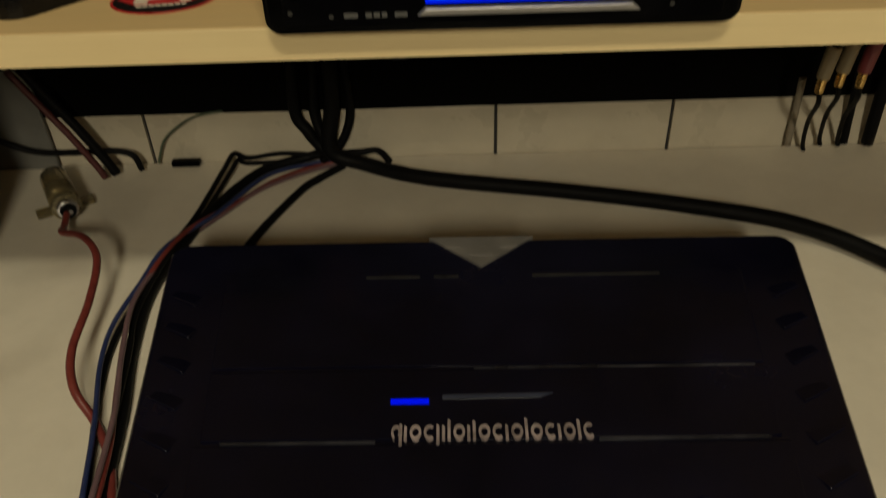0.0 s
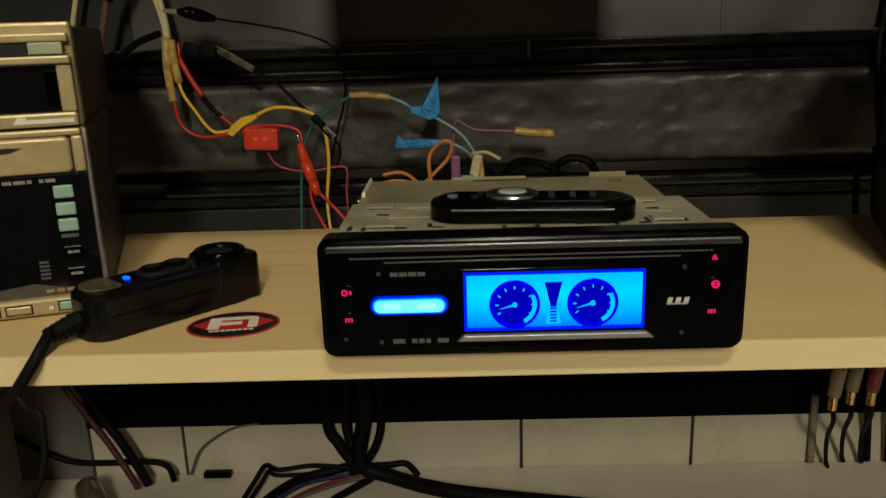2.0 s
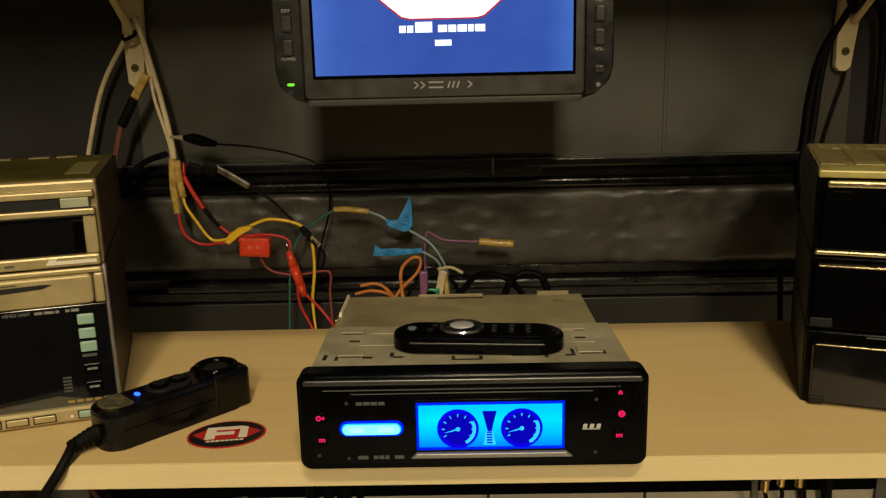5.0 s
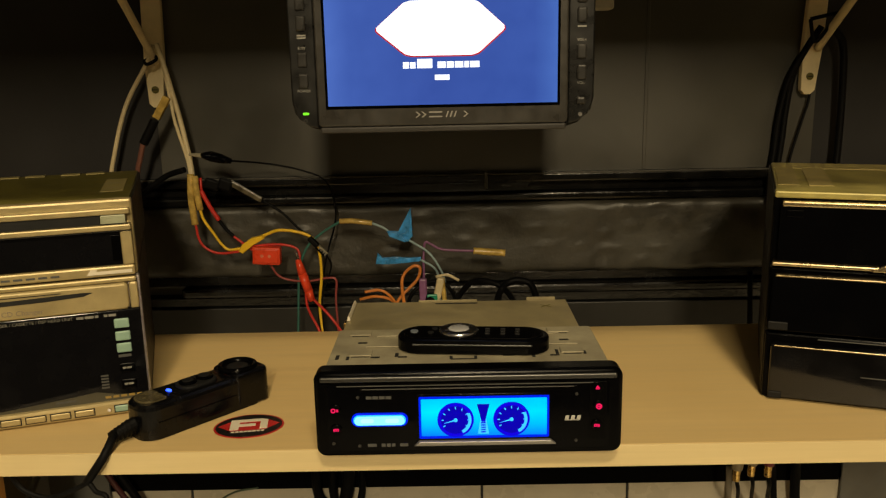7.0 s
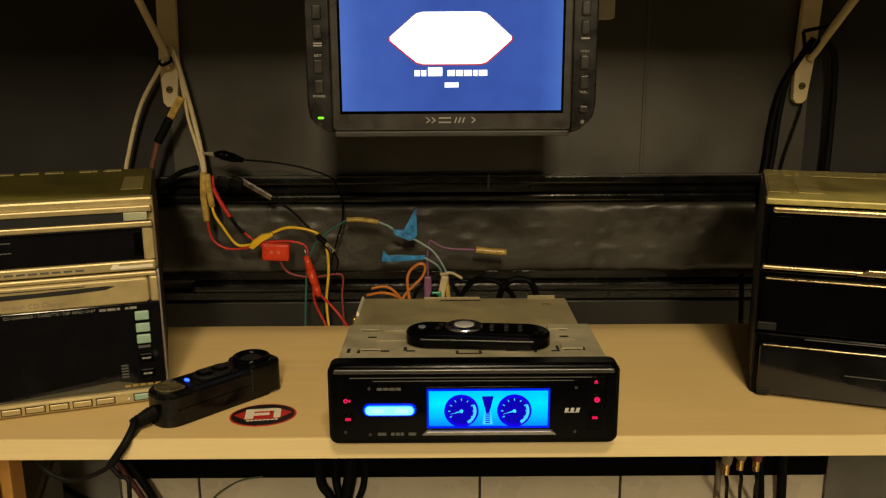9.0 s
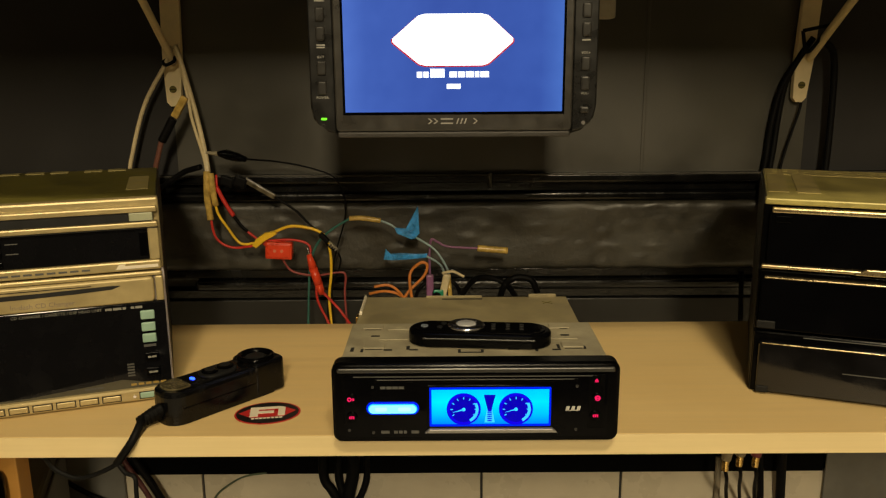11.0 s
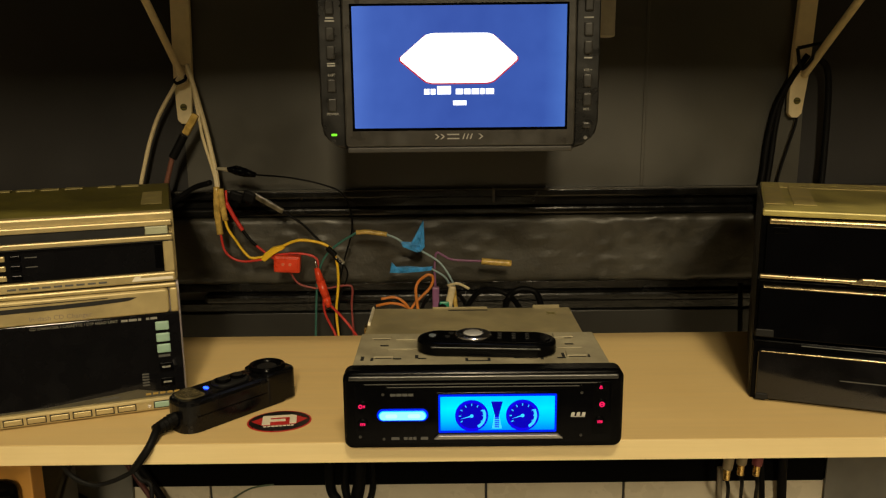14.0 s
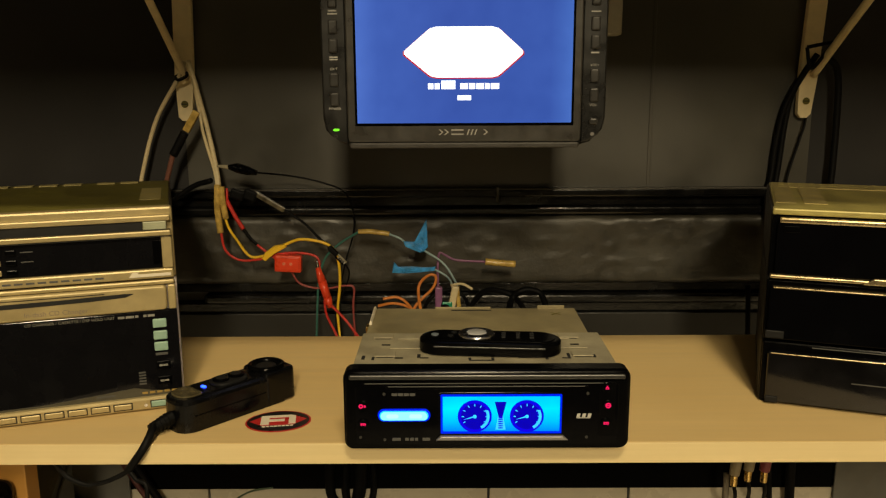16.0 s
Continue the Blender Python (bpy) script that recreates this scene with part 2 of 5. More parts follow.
    return tagged(ob, label, category, group, kind)


def box(x0, x1, y0, y1, z0, z1, bev=0.0, seg=2, bm=None):
    bm = bm or bmesh.new()
    made = bmesh.ops.create_cube(bm, size=1.0)["verts"]
    for v in made:
        v.co = Vector(((x0 + x1) / 2 + v.co.x * (x1 - x0), (y0 + y1) / 2 + v.co.y * (y1 - y0), (z0 + z1) / 2 + v.co.z * (z1 - z0)))
    if bev:
        edges = {e for v in made for e in v.link_edges}
        bmesh.ops.bevel(bm, geom=list(edges), offset=bev, segments=seg, affect="EDGES", profile=0.5)
    return bm


def rod(a, b, r0, r1=None, seg=16, bev=0.0, bm=None):
    """A round bar from a to b."""
    bm = bm or bmesh.new()
    a, b = Vector(a), Vector(b)
    d = b - a
    m = Matrix.Translation((a + b) / 2) @ d.to_track_quat("Z", "Y").to_matrix().to_4x4()
    made = bmesh.ops.create_cone(bm, cap_ends=True, segments=seg, radius1=r0, radius2=r0 if r1 is None else r1, depth=d.length, matrix=m)["verts"]
    if bev:
        caps = [e for e in {e for v in made for e in v.link_edges} if any(len(f.verts) > 4 for f in e.link_faces)]
        bmesh.ops.bevel(bm, geom=caps, offset=bev, segments=2, affect="EDGES", profile=0.5)
    return bm


def outline(x0, x1, z0, z1, r, n=6):
    pts = []
    for cx, cz, a0 in ((x1 - r, z1 - r, 0), (x0 + r, z1 - r, 90), (x0 + r, z0 + r, 180), (x1 - r, z0 + r, 270)):
        for i in range(n + 1):
            a = radians(a0 + 90 * i / n)
            pts.append((cx + r * math.cos(a), cz + r * math.sin(a)))
    return pts


def slab(pts, y0, y1, bev=0.0, seg=2, bm=None):
    """A closed outline in x and z, drawn out from y0 (front) to y1, its front edge rounded."""
    bm = bm or bmesh.new()
    front = [bm.verts.new((x, y0, z)) for x, z in pts]
    back = [bm.verts.new((x, y1, z)) for x, z in pts]
    f = bm.faces.new(front)
    bm.faces.new(back[::-1])
    n = len(pts)
    for i in range(n):
        bm.faces.new((front[(i + 1) % n], front[i], back[i], back[(i + 1) % n]))
    bmesh.ops.recalc_face_normals(bm, faces=bm.faces[:])
    if bev:
        bmesh.ops.bevel(bm, geom=list(f.edges), offset=bev, segments=seg, affect="EDGES", profile=0.5)
    return bm


def ring(outer, inner, y0, y1, bm=None):
    """A frame between two outlines of as many points."""
    bm = bm or bmesh.new()
    n = len(outer)
    of, ob_, nf, nb = ([bm.verts.new((x, y, z)) for x, z in pts] for pts, y in ((outer, y0), (outer, y1), (inner, y0), (inner, y1)))
    for i in range(n):
        j = (i + 1) % n
        for quad in ((of[i], of[j], nf[j], nf[i]), (ob_[i], ob_[j], of[j], of[i]), (nf[i], nf[j], nb[j], nb[i]), (nb[i], nb[j], ob_[j], ob_[i])):
            bm.faces.new(quad)
    bmesh.ops.recalc_face_normals(bm, faces=bm.faces[:])
    return bm


def arc_band(cx, cz, r0, r1, a0, a1, y, n=24, thick=0.0003, bm=None):
    bm = bm or bmesh.new()
    pts = [(cx + r1 * math.cos(radians(a0 + (a1 - a0) * i / n)), cz + r1 * math.sin(radians(a0 + (a1 - a0) * i / n))) for i in range(n + 1)]
    pts += [(cx + r0 * math.cos(radians(a1 + (a0 - a1) * i / n)), cz + r0 * math.sin(radians(a1 + (a0 - a1) * i / n))) for i in range(n + 1)]
    return slab(pts, y, y + thick, bm=bm)


def disc(cx, cz, r, y0, y1, n=28, bev=0.0, bm=None):
    return slab([(cx + r * math.cos(2 * math.pi * i / n), cz + r * math.sin(2 * math.pi * i / n)) for i in range(n)], y0, y1, bev, bm=bm)


def tube(points, r, seg=8, per=7, bm=None):
    """A cord along a smooth line through the points, with closed ends."""
    bm = bm or bmesh.new()
    p = [Vector(q) for q in points]
    if len(p) == 2:
        line = [p[0].lerp(p[1], i / 3) for i in range(4)]
    else:
        line = []
        e = [p[0] * 2 - p[1]] + p + [p[-1] * 2 - p[-2]]
        for i in range(1, len(e) - 2):
            a, b, c, d = e[i - 1:i + 3]
            for k in range(per):
                t = k / per
                line.append(0.5 * (2 * b + (c - a) * t + (2 * a - 5 * b + 4 * c - d) * t * t + (3 * b - a - 3 * c + d) * t ** 3))
        line.append(p[-1])
    side = (line[1] - line[0]).orthogonal().normalized()
    rows = []
    for i, q in enumerate(line):
        d = (line[min(i + 1, len(line) - 1)] - line[max(i - 1, 0)]).normalized()
        side = (side - d * side.dot(d)).normalized()
        up = d.cross(side)
        rows.append([bm.verts.new(q + r * (math.cos(2 * math.pi * k / seg) * side + math.sin(2 * math.pi * k / seg) * up)) for k in range(seg)])
    for a, b in zip(rows, rows[1:]):
        for k in range(seg):
            f = bm.faces.new((a[k], a[(k + 1) % seg], b[(k + 1) % seg], b[k]))
            f.smooth = True
    bm.faces.new(rows[0][::-1])
    bm.faces.new(rows[-1])
    return bm


def cord(name, points, r, material, label, category="cable", group=""):
    return tagged(part(name, tube(points, r), material), label, category, group)


def lettering(text, size, x, y, z, material, parent, name="lettering", turn=(90, 0, 0)):
    cu = bpy.data.curves.new(name, "FONT")
    cu.body, cu.size, cu.extrude, cu.align_x, cu.resolution_u = text, size, 0.0001, "CENTER", 2
    tmp = bpy.data.objects.new(name, cu)
    scene.collection.objects.link(tmp)
    bpy.context.view_layer.update()
    me = bpy.data.meshes.new_from_object(tmp)
    bpy.data.objects.remove(tmp)
    me.materials.clear()
    me.materials.append(material)
    ob = new(name, me)
    ob.parent = parent
    ob.matrix_basis = pose(x, y, z, *turn)
    return ob


def bars(spans, z0, z1, y, thick=0.0003):
    """A row of plain print bars."""
    bm = bmesh.new()
    for a, b in spans:
        box(a, b, y, y + thick, z0, z1, bm=bm)
    return bm


# ---- structure ----
WALL_Y, BENCH_Z = 0.343, -0.259
tagged(part("floor", box(-1.9, 1.9, -3.4, 0.5, -1.06, -1.0), FLOOR), "brown tiled room floor", "floor", kind="structure")
tagged(part("ceiling", box(-1.9, 1.9, -3.4, 0.5, 1.6, 1.66), ROOM_PAINT), "painted room ceiling", "ceiling", kind="structure")
tagged(part("wall_left", box(-1.9, -1.84, -3.34, 0.42, -1.0, 1.6), ROOM_PAINT), "painted side wall of the room", "wall", kind="structure")
tagged(part("wall_right", box(1.84, 1.9, -3.34, 0.42, -1.0, 1.6), ROOM_PAINT), "painted side wall of the room", "wall", kind="structure")
tagged(part("wall_rear", box(-1.9, 1.9, -3.4, -3.34, -1.0, 1.6), ROOM_PAINT), "painted rear wall of the room", "wall", kind="structure")

wall = tagged(part("wall_back", box(-1.84, 1.84, WALL_Y + 0.02, WALL_Y + 0.08, -1.0, 1.6), GREY_PANEL), "dark grey back wall behind the shelf", "wall", kind="structure")
part("upper_board", box(-0.2958, 0.3508, WALL_Y + 0.002, WALL_Y + 0.02, 0.132, 1.2), WALL_BLACK, wall, "black satin-painted middle board")
# split off so both ends can carry the weaker light as colour
part("upper_board", box(-0.62, -0.2959, WALL_Y + 0.002, WALL_Y + 0.02, 0.132, 1.2), WALL_DIM, wall, "black side board, darkened where the wall's sheen fades")
part("upper_board", box(0.3509, 0.75, WALL_Y + 0.002, WALL_Y + 0.02, 0.132, 1.2), WALL_DIM, wall, "black side board, darkened where the wall's sheen fades")
part("seam_bead", box(0.1835, 0.1870, WALL_Y + 0.0012, WALL_Y + 0.004, 0.1325, 1.2, 0.0006), WALL_BLACK, wall)
part("ledge", box(-0.62, 0.75, WALL_Y - 0.006, WALL_Y + 0.02, 0.1225, 0.1318, 0.0022, 3), WALL_GLOSS, wall, "narrow glossy black ledge")
# lighter strip: the bright highlight on the ledge's top edge, put into colour
part("ledge_highlight", box(-0.62, 0.75, WALL_Y - 0.0066, WALL_Y - 0.003, 0.1305, 0.1321, 0.0005), WALL_ROUGH, wall, "lighter strip for the highlight along the ledge")
part("groove_rail", box(-0.62, 0.75, WALL_Y + 0.006, WALL_Y + 0.02, 0.112, 0.1225, 0.001), WALL_GLOSS, wall)
part("groove_rail", box(-0.62, 0.75, WALL_Y + 0.001, WALL_Y + 0.02, 0.1025, 0.112, 0.003, 3), WALL_GLOSS, wall)
part("ledge_joint", box(0.0265, 0.0292, WALL_Y - 0.0068, WALL_Y + 0.01, 0.117, 0.1335, 0.0004), WALL_BLACK, wall)


def lumpy_plank(x0, x1, z0, z1, y):
    """A black plank with dents, drips and blisters under the paint."""
    bm = bmesh.new()
    nx, nz = 190, 22
    grid = []
    for i in range(nx + 1):
        col = []
        for k in range(nz + 1):
            x, z = x0 + (x1 - x0) * i / nx, z0 + (z1 - z0) * k / nz
            edge = min(z - z0, z1 - z) + 0.003 * noise.noise((x * 45, z * 30, 4))
            h = 0.0012 * noise.noise((x * 38, z * 38, 1)) + 0.0005 * noise.noise((x * 120, z * 120, 2))
            blister = noise.noise((x * 85 + 7, z * 85, 9))
            if blister > 0.3:
                h += 0.008 * (blister - 0.3)
            if edge < 0.006:
                h -= 0.0035 * (1 - max(edge, 0) / 0.006) ** 2
            col.append(bm.verts.new((x, y - h, z)))
        grid.append(col)
    for a, b in zip(grid, grid[1:]):
        for k in range(nz):
            f = bm.faces.new((a[k], b[k], b[k + 1], a[k + 1]))
            f.smooth = True
    back = [bm.verts.new(c) for c in ((x0, y + 0.015, z0), (x1, y + 0.015, z0), (x1, y + 0.015, z1), (x0, y + 0.015, z1))]
    bm.faces.new(back[::-1])
    bm.faces.new([c[0] for c in grid][::-1] + [back[0], back[1]])
    bm.faces.new([c[-1] for c in grid] + [back[2], back[3]])
    bm.faces.new(grid[0] + [back[3], back[0]])
    bm.faces.new(grid[-1][::-1] + [back[1], back[2]])
    return bm


part("embossed_plank", lumpy_plank(-0.55, 0.70, 0.029, 0.1015, WALL_Y - 0.001), WALL_ROUGH, wall, "lumpy black-painted plank with blisters")
part("lower_rail", box(-0.62, 0.75, WALL_Y + 0.004, WALL_Y + 0.02, 0.019, 0.029, 0.001), WALL_GLOSS, wall)
part("lower_rail", box(-0.287, 0.75, WALL_Y - 0.004, WALL_Y + 0.02, 0.007, 0.0185, 0.004, 3), WALL_GLOSS, wall, "rounded glossy black rail")
part("lower_rail", box(-0.62, 0.75, WALL_Y + 0.003, WALL_Y + 0.02, -0.003, 0.0068, 0.001), WALL_GLOSS, wall)
part("lower_board", box(-0.42, 0.407, WALL_Y - 0.002, WALL_Y + 0.02, -0.105, -0.0035, 0.001), surface("worn_black_paint", (0.009, 0.0088, 0.008), 0.45, vary=0.5, scale=14, bump=0.3), wall)
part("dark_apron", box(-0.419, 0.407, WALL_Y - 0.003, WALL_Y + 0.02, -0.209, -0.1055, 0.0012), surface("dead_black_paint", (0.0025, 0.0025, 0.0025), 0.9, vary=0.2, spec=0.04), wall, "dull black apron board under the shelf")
part("grout_bed", box(-0.456, 0.42, WALL_Y + 0.004, WALL_Y + 0.02, -0.33, -0.2095), GROUT, wall)
TILE_MESH = None
for i in range(-3, 3):
    x = 0.0205 + 0.1585 * i
    if TILE_MESH is None:
        tile = part("tile", box(0.0014, 0.1571, 0, 0.01, -0.32, -0.2097, 0.0008, 2), TILE, wall)
        TILE_MESH = tile.data
    else:
        tile = new("tile", TILE_MESH)
        tile.parent = wall
    tile.matrix_basis = pose(x, WALL_Y, 0)

# ---- bench and shelves ----
bench = thing("workbench", "cream laminate workbench top with scuffs", "workbench")
part("worktop", box(-0.9, 0.9, -0.62, 0.3415, BENCH_Z - 0.03, BENCH_Z, 0.001), BENCH, bench)
for x in (-0.82, 0.82):
    for y in (-0.55, 0.27):
        part("leg", box(x - 0.025, x + 0.025, y - 0.025, y + 0.025, -1.0, BENCH_Z - 0.0302, 0.002), BENCH, bench)

shelf = thing("wooden_shelf", "pale pine shelf board with a light sawn front edge", "shelf")
part("board", box(-0.9, 0.9, 0.0125, 0.2505, -0.0144, 0.0, 0.0006), PINE, shelf)
part("edge_band", box(-0.9, 0.9, 0.0113, 0.0124, -0.0147, -0.0002, 0.0003), PINE_EDGE, shelf, "lighter front edge")
for x in (-0.84, 0.84):
    part("support", box(x - 0.012, x + 0.012, 0.03, 0.34, BENCH_Z, -0.0146, 0.001), PINE, shelf)
box_dent = box(-0.0455, -0.0385, 0.0109, 0.0125, -0.0154, -0.0145, 0.0003)
part("chip", box_dent, BLACK_MATT, shelf)

top_shelf = thing("upper_shelf", "black shelf carried by two white brackets", "shelf")
part("board", box(-0.75, 0.75, -0.125, 0.343, 0.4, 0.42, 0.001), WALL_BLACK, top_shelf)


# ---- shelf brackets ----
def shelf_bracket(x, lean, turn=0.0):
    b = thing("shelf_bracket", "white enamelled steel shelf bracket with a diagonal brace", "bracket", pose(x, WALL_Y - 0.0008, 0.2, 0, 0, turn), "shelf brackets")
    pts = [(-0.007, 0.007), (-0.003, 0.003), (0.003, 0.003), (0.007, 0.007), (0.0095, 0.045), (0.0095, 0.199), (-0.0095, 0.199), (-0.0095, 0.045)]
    part("wall_arm", slab([(px + lean * (0.12 - pz), pz) for px, pz in pts], -0.0065, -0.0005, 0.0006), WHITE_PAINT, b)
    part("shelf_arm", box(-0.0095, 0.0095, -0.30, -0.0068, 0.194, 0.1995, 0.0006), WHITE_PAINT, b)
    part("brace", tube([(0, -0.008, 0.046), (0, -0.05, 0.078), (0, -0.105, 0.119), (0, -0.19, 0.182), (0, -0.205, 0.193)], 0.0038), WHITE_PAINT, b)
    screw = part("screw", disc(lean * 0.1, 0.02, 0.0035, -0.0082, -0.0066, 16, 0.0004), ZINC_DARK, b, "dark countersunk screw")
    part("screw_slot", box(lean * 0.1 - 0.0028, lean * 0.1 + 0.0028, -0.0085, -0.0081, 0.0195, 0.0205), SLOT_BLACK, screw)
    return b


shelf_bracket(-0.2885, -0.03)
shelf_bracket(0.3440, -0.05, 4.0)

# ---- junction box ----
jb = thing("junction_box", "small white plastic junction box on the wall", "junction box", pose(0.118, WALL_Y + 0.002, 0.285))
part("body", box(-0.029, 0.03, -0.022, -0.0005, 0, 0.05, 0.0025), BOX_WHITE, jb)
part("lid", box(-0.028, 0.029, -0.0245, -0.0222, 0.001, 0.049, 0.001), BOX_WHITE, jb)


# ---- car stereo ----
def car_stereo():
    s = thing("car_stereo", "black car stereo with lit blue display and grey steel chassis", "car stereo", pose(0, 0, 0))
    W = 0.0945
    body = part("chassis", box(-0.0908, 0.0908, 0.0136, 0.100, 0.0006, 0.0505, 0.0008), ZINC, s, "dusty zinc-plated steel chassis")
    part("rear_step", box(-0.0892, 0.0845, 0.1002, 0.176, 0.0006, 0.0485, 0.0008), ZINC_STEP, s, "duller stepped rear cover")
    for x, y in ((-0.074, 0.090), (-0.070, 0.048), (0.066, 0.090), (0.070, 0.048)):
        part("tab", box(x - 0.0075, x + 0.0075, y - 0.005, y + 0.005, 0.0506, 0.0516, 0.0003, 1), ZINC, body)
        for e in (-0.0057, 0.0057):
            part("slot", box(x - 0.006, x + 0.006, y + e - 0.0004, y + e + 0.0004, 0.0506, 0.0508), SLOT_BLACK, body)
    for x, y, dx in ((-0.05, 0.084, 0.013), (0.053, 0.084, 0.013), (-0.056, 0.062, 0.012), (0.064, 0.062, 0.012)):
        part("rib", box(x - dx, x + dx, y - 0.0013, y + 0.0013, 0.0506, 0.0513, 0.0003, 1), ZINC, body)
    for x, y, dx, dy in ((-0.085, 0.042, 0.0012, 0.004), (-0.078, 0.04, 0.0010, 0.003), (-0.06, 0.041, 0.003, 0.0012), (-0.046, 0.045, 0.0012, 0.0035), (-0.042, 0.041, 0.003, 0.001),
                         (0.028, 0.041, 0.004, 0.001), (0.044, 0.040, 0.001, 0.003), (0.06, 0.046, 0.0010, 0.004), (0.078, 0.044, 0.001, 0.003), (0.058, 0.04, 0.003, 0.001),
                         (-0.01, 0.038, 0.001, 0.003), (-0.002, 0.0355, 0.008, 0.0008), (0.006, 0.038, 0.001, 0.003), (-0.071, 0.0700, 0.0032, 0.0012), (0.068, 0.0700, 0.0032, 0.0012)):
        part("slot", box(x - dx, x + dx, y - dy, y + dy, 0.0507, 0.0509), SLOT_BLACK, body)
    part("slot", box(-0.022, 0.012, 0.168, 0.170, 0.0486, 0.0489), SLOT_BLACK, body)
    for a in (40, -40):
        part("mark", box(-0.005, 0.005, -0.0004, 0.0004, 0.0486, 0.0488), ZINC_DARK, body).matrix_basis = pose(0.066, 0.158, 0, 0, 0, a)
    part("side_clip", box(-0.0915, -0.0894, 0.126, 0.136, 0.01, 0.047, 0.0005), BRASS, s)
    for x0, x1, y0, h in ((-0.036, 0.012, 0.1745, 0.0500), (0.052, 0.0755, 0.1740, 0.0512), (-0.0870, -0.0600, 0.1752, 0.0487)):
        part("rear_flange", box(x0, x1, y0, 0.1758, 0.0480, h, 0.0005, 1), ZINC_STEP, s)
    part("torn_edge", slab([(-0.0890, 0.0480), (-0.0868, 0.0480), (-0.0864, 0.0500), (-0.0872, 0.0520), (-0.0884, 0.0512)], 0.128, 0.172, 0.0002), WHITE_STICKER, s, "pale torn edge of the rear cover")
    part("rear_seam", box(-0.0885, 0.084, 0.0994, 0.1006, 0.0484, 0.0500, 0.0003, 1), ZINC_DARK, body)
    bm = rod((-0.05, 0.1762, 0.02), (-0.05, 0.183, 0.02), 0.008)
    box(-0.03, 0.02, 0.1772, 0.186, 0.01, 0.035, 0.001, bm=bm)
    part("rear_socket", bm, BLACK_PLASTIC, s)
    # front
    part("trim_ring", ring(outline(-W, W, 0.0005, 0.0563, 0.006, 6), outline(-0.0912, 0.0912, 0.004, 0.0510, 0.004, 6), 0.003, 0.0135), BLACK_PLASTIC, s, "rounded black plastic trim ring")
    lip = slab(outline(-W + 0.0010, W - 0.0010, 0.0012, 0.0556, 0.0055, 6), 0.0006, 0.003, 0.0014)
    front = part("front_panel", lip, BLACK_PLASTIC, s, "glossy black front panel")
    part("brow", box(-0.0905, 0.0905, -0.0014, 0.0012, 0.0500, 0.0536, 0.0012, 4), BROW_GLOSS, front)
    part("panel_step", slab(outline(-0.0865, 0.0865, 0.0045, 0.0480, 0.003, 4), -0.0006, 0.001, 0.0004), BLACK_GLOSS, front)
    part("slot_rim", box(-0.066, 0.0665, -0.0012, 0.0, 0.0434, 0.0462, 0.0005), BLACK_PLASTIC, front)
    bm = bmesh.new()
    box(-0.0645, 0.064, -0.0016, -0.0008, 0.0455, 0.0459, bm=bm)
    box(-0.0800, 0.0800, -0.0010, -0.0004, 0.0474, 0.0479, bm=bm)
    part("slot_line", bm, GREY_PRINT, front)
    # display
    lcd = part("display", slab(outline(-0.0318, 0.0505, 0.0118, 0.0418, 0.0008, 3), -0.0014, -0.0004, 0.0003), BLACK_GLOSS, s, "lit display window")
    part("backlight_rim", slab(outline(-0.0304, 0.0492, 0.0130, 0.0404, 0.0006, 3), -0.0017, -0.0013), LCD_RIM, lcd)
    part("backlight", slab(outline(-0.0290, 0.0478, 0.0148, 0.0389, 0.0004, 3), -0.0020, -0.0016), LCD_CYAN, lcd, "glowing cyan backlight")
    for cx in (-0.0080, 0.0262):
        cz = 0.0254
        gauge = part("gauge", disc(cx, cz, 0.0112, -0.0023, -0.0019, 36), LCD_BLUE, lcd, "deep blue dial with a pale needle")
        part("gauge_face", disc(cx, cz, 0.0090, -0.0025, -0.0022, 32), LCD_DEEP, gauge)
        bm = bmesh.new()
        for k in range(9):
            a = radians(210 - 30 * k)
            for r in (0.0074, 0.0079, 0.0084):
                px, pz = cx + r * math.cos(a), cz + r * math.sin(a)
                box(px - 0.00028, px + 0.00028, -0.0027, -0.0024, pz - 0.00028, pz + 0.00028, bm=bm)
        arc_band(cx, cz, 0.0079, 0.0097, -62, 28, -0.0027, bm=bm)
        part("scale", bm, LCD_PALE, gauge)
        bm = disc(cx, cz, 0.0012, -0.0029, -0.0026, 14)
        a = radians(196)
        tip, n = Vector((cx + 0.0076 * math.cos(a), 0, cz + 0.0076 * math.sin(a))), Vector((-math.sin(a), 0, math.cos(a))) * 0.00045
        slab([(cx + n.x, cz + n.z), (tip.x, tip.z), (cx - n.x, cz - n.z)], -0.0029, -0.0026, bm=bm)
        part("needle", bm, LCD_PALE, gauge)
    part("funnel", slab([(0.0051, 0.0355), (0.0128, 0.0355), (0.0105, 0.027), (0.0124, 0.0160), (0.0056, 0.0160), (0.0074, 0.027)], -0.0023, -0.0019), LCD_PALE, lcd)
    part("funnel_top", slab([(0.0051, 0.0355), (0.0128, 0.0355), (0.0100, 0.024), (0.0079, 0.024)], -0.0025, -0.0022), LCD_DEEP, lcd)
    bm = bmesh.new()
    for k in range(6):
        box(0.0075, 0.0104, -0.0027, -0.0022, 0.0170 + 0.0015 * k, 0.0177 + 0.0015 * k, bm=bm)
    part("level_bar", bm, LCD_BLUE, lcd)
    part("sill", slab([(-0.0335, 0.0086), (0.0535, 0.0086), (0.0502, 0.0116), (-0.0305, 0.0116)], -0.0035, -0.0008, 0.0006), SILVER, s, "silver sill under the display")
    # light bar and buttons
    bar = part("light_bar", slab(outline(-0.0718, -0.0372, 0.0216, 0.0302, 0.0042, 7), -0.0022, -0.0005, 0.0006), LCD_RIM, s, "glowing pale blue push bar")
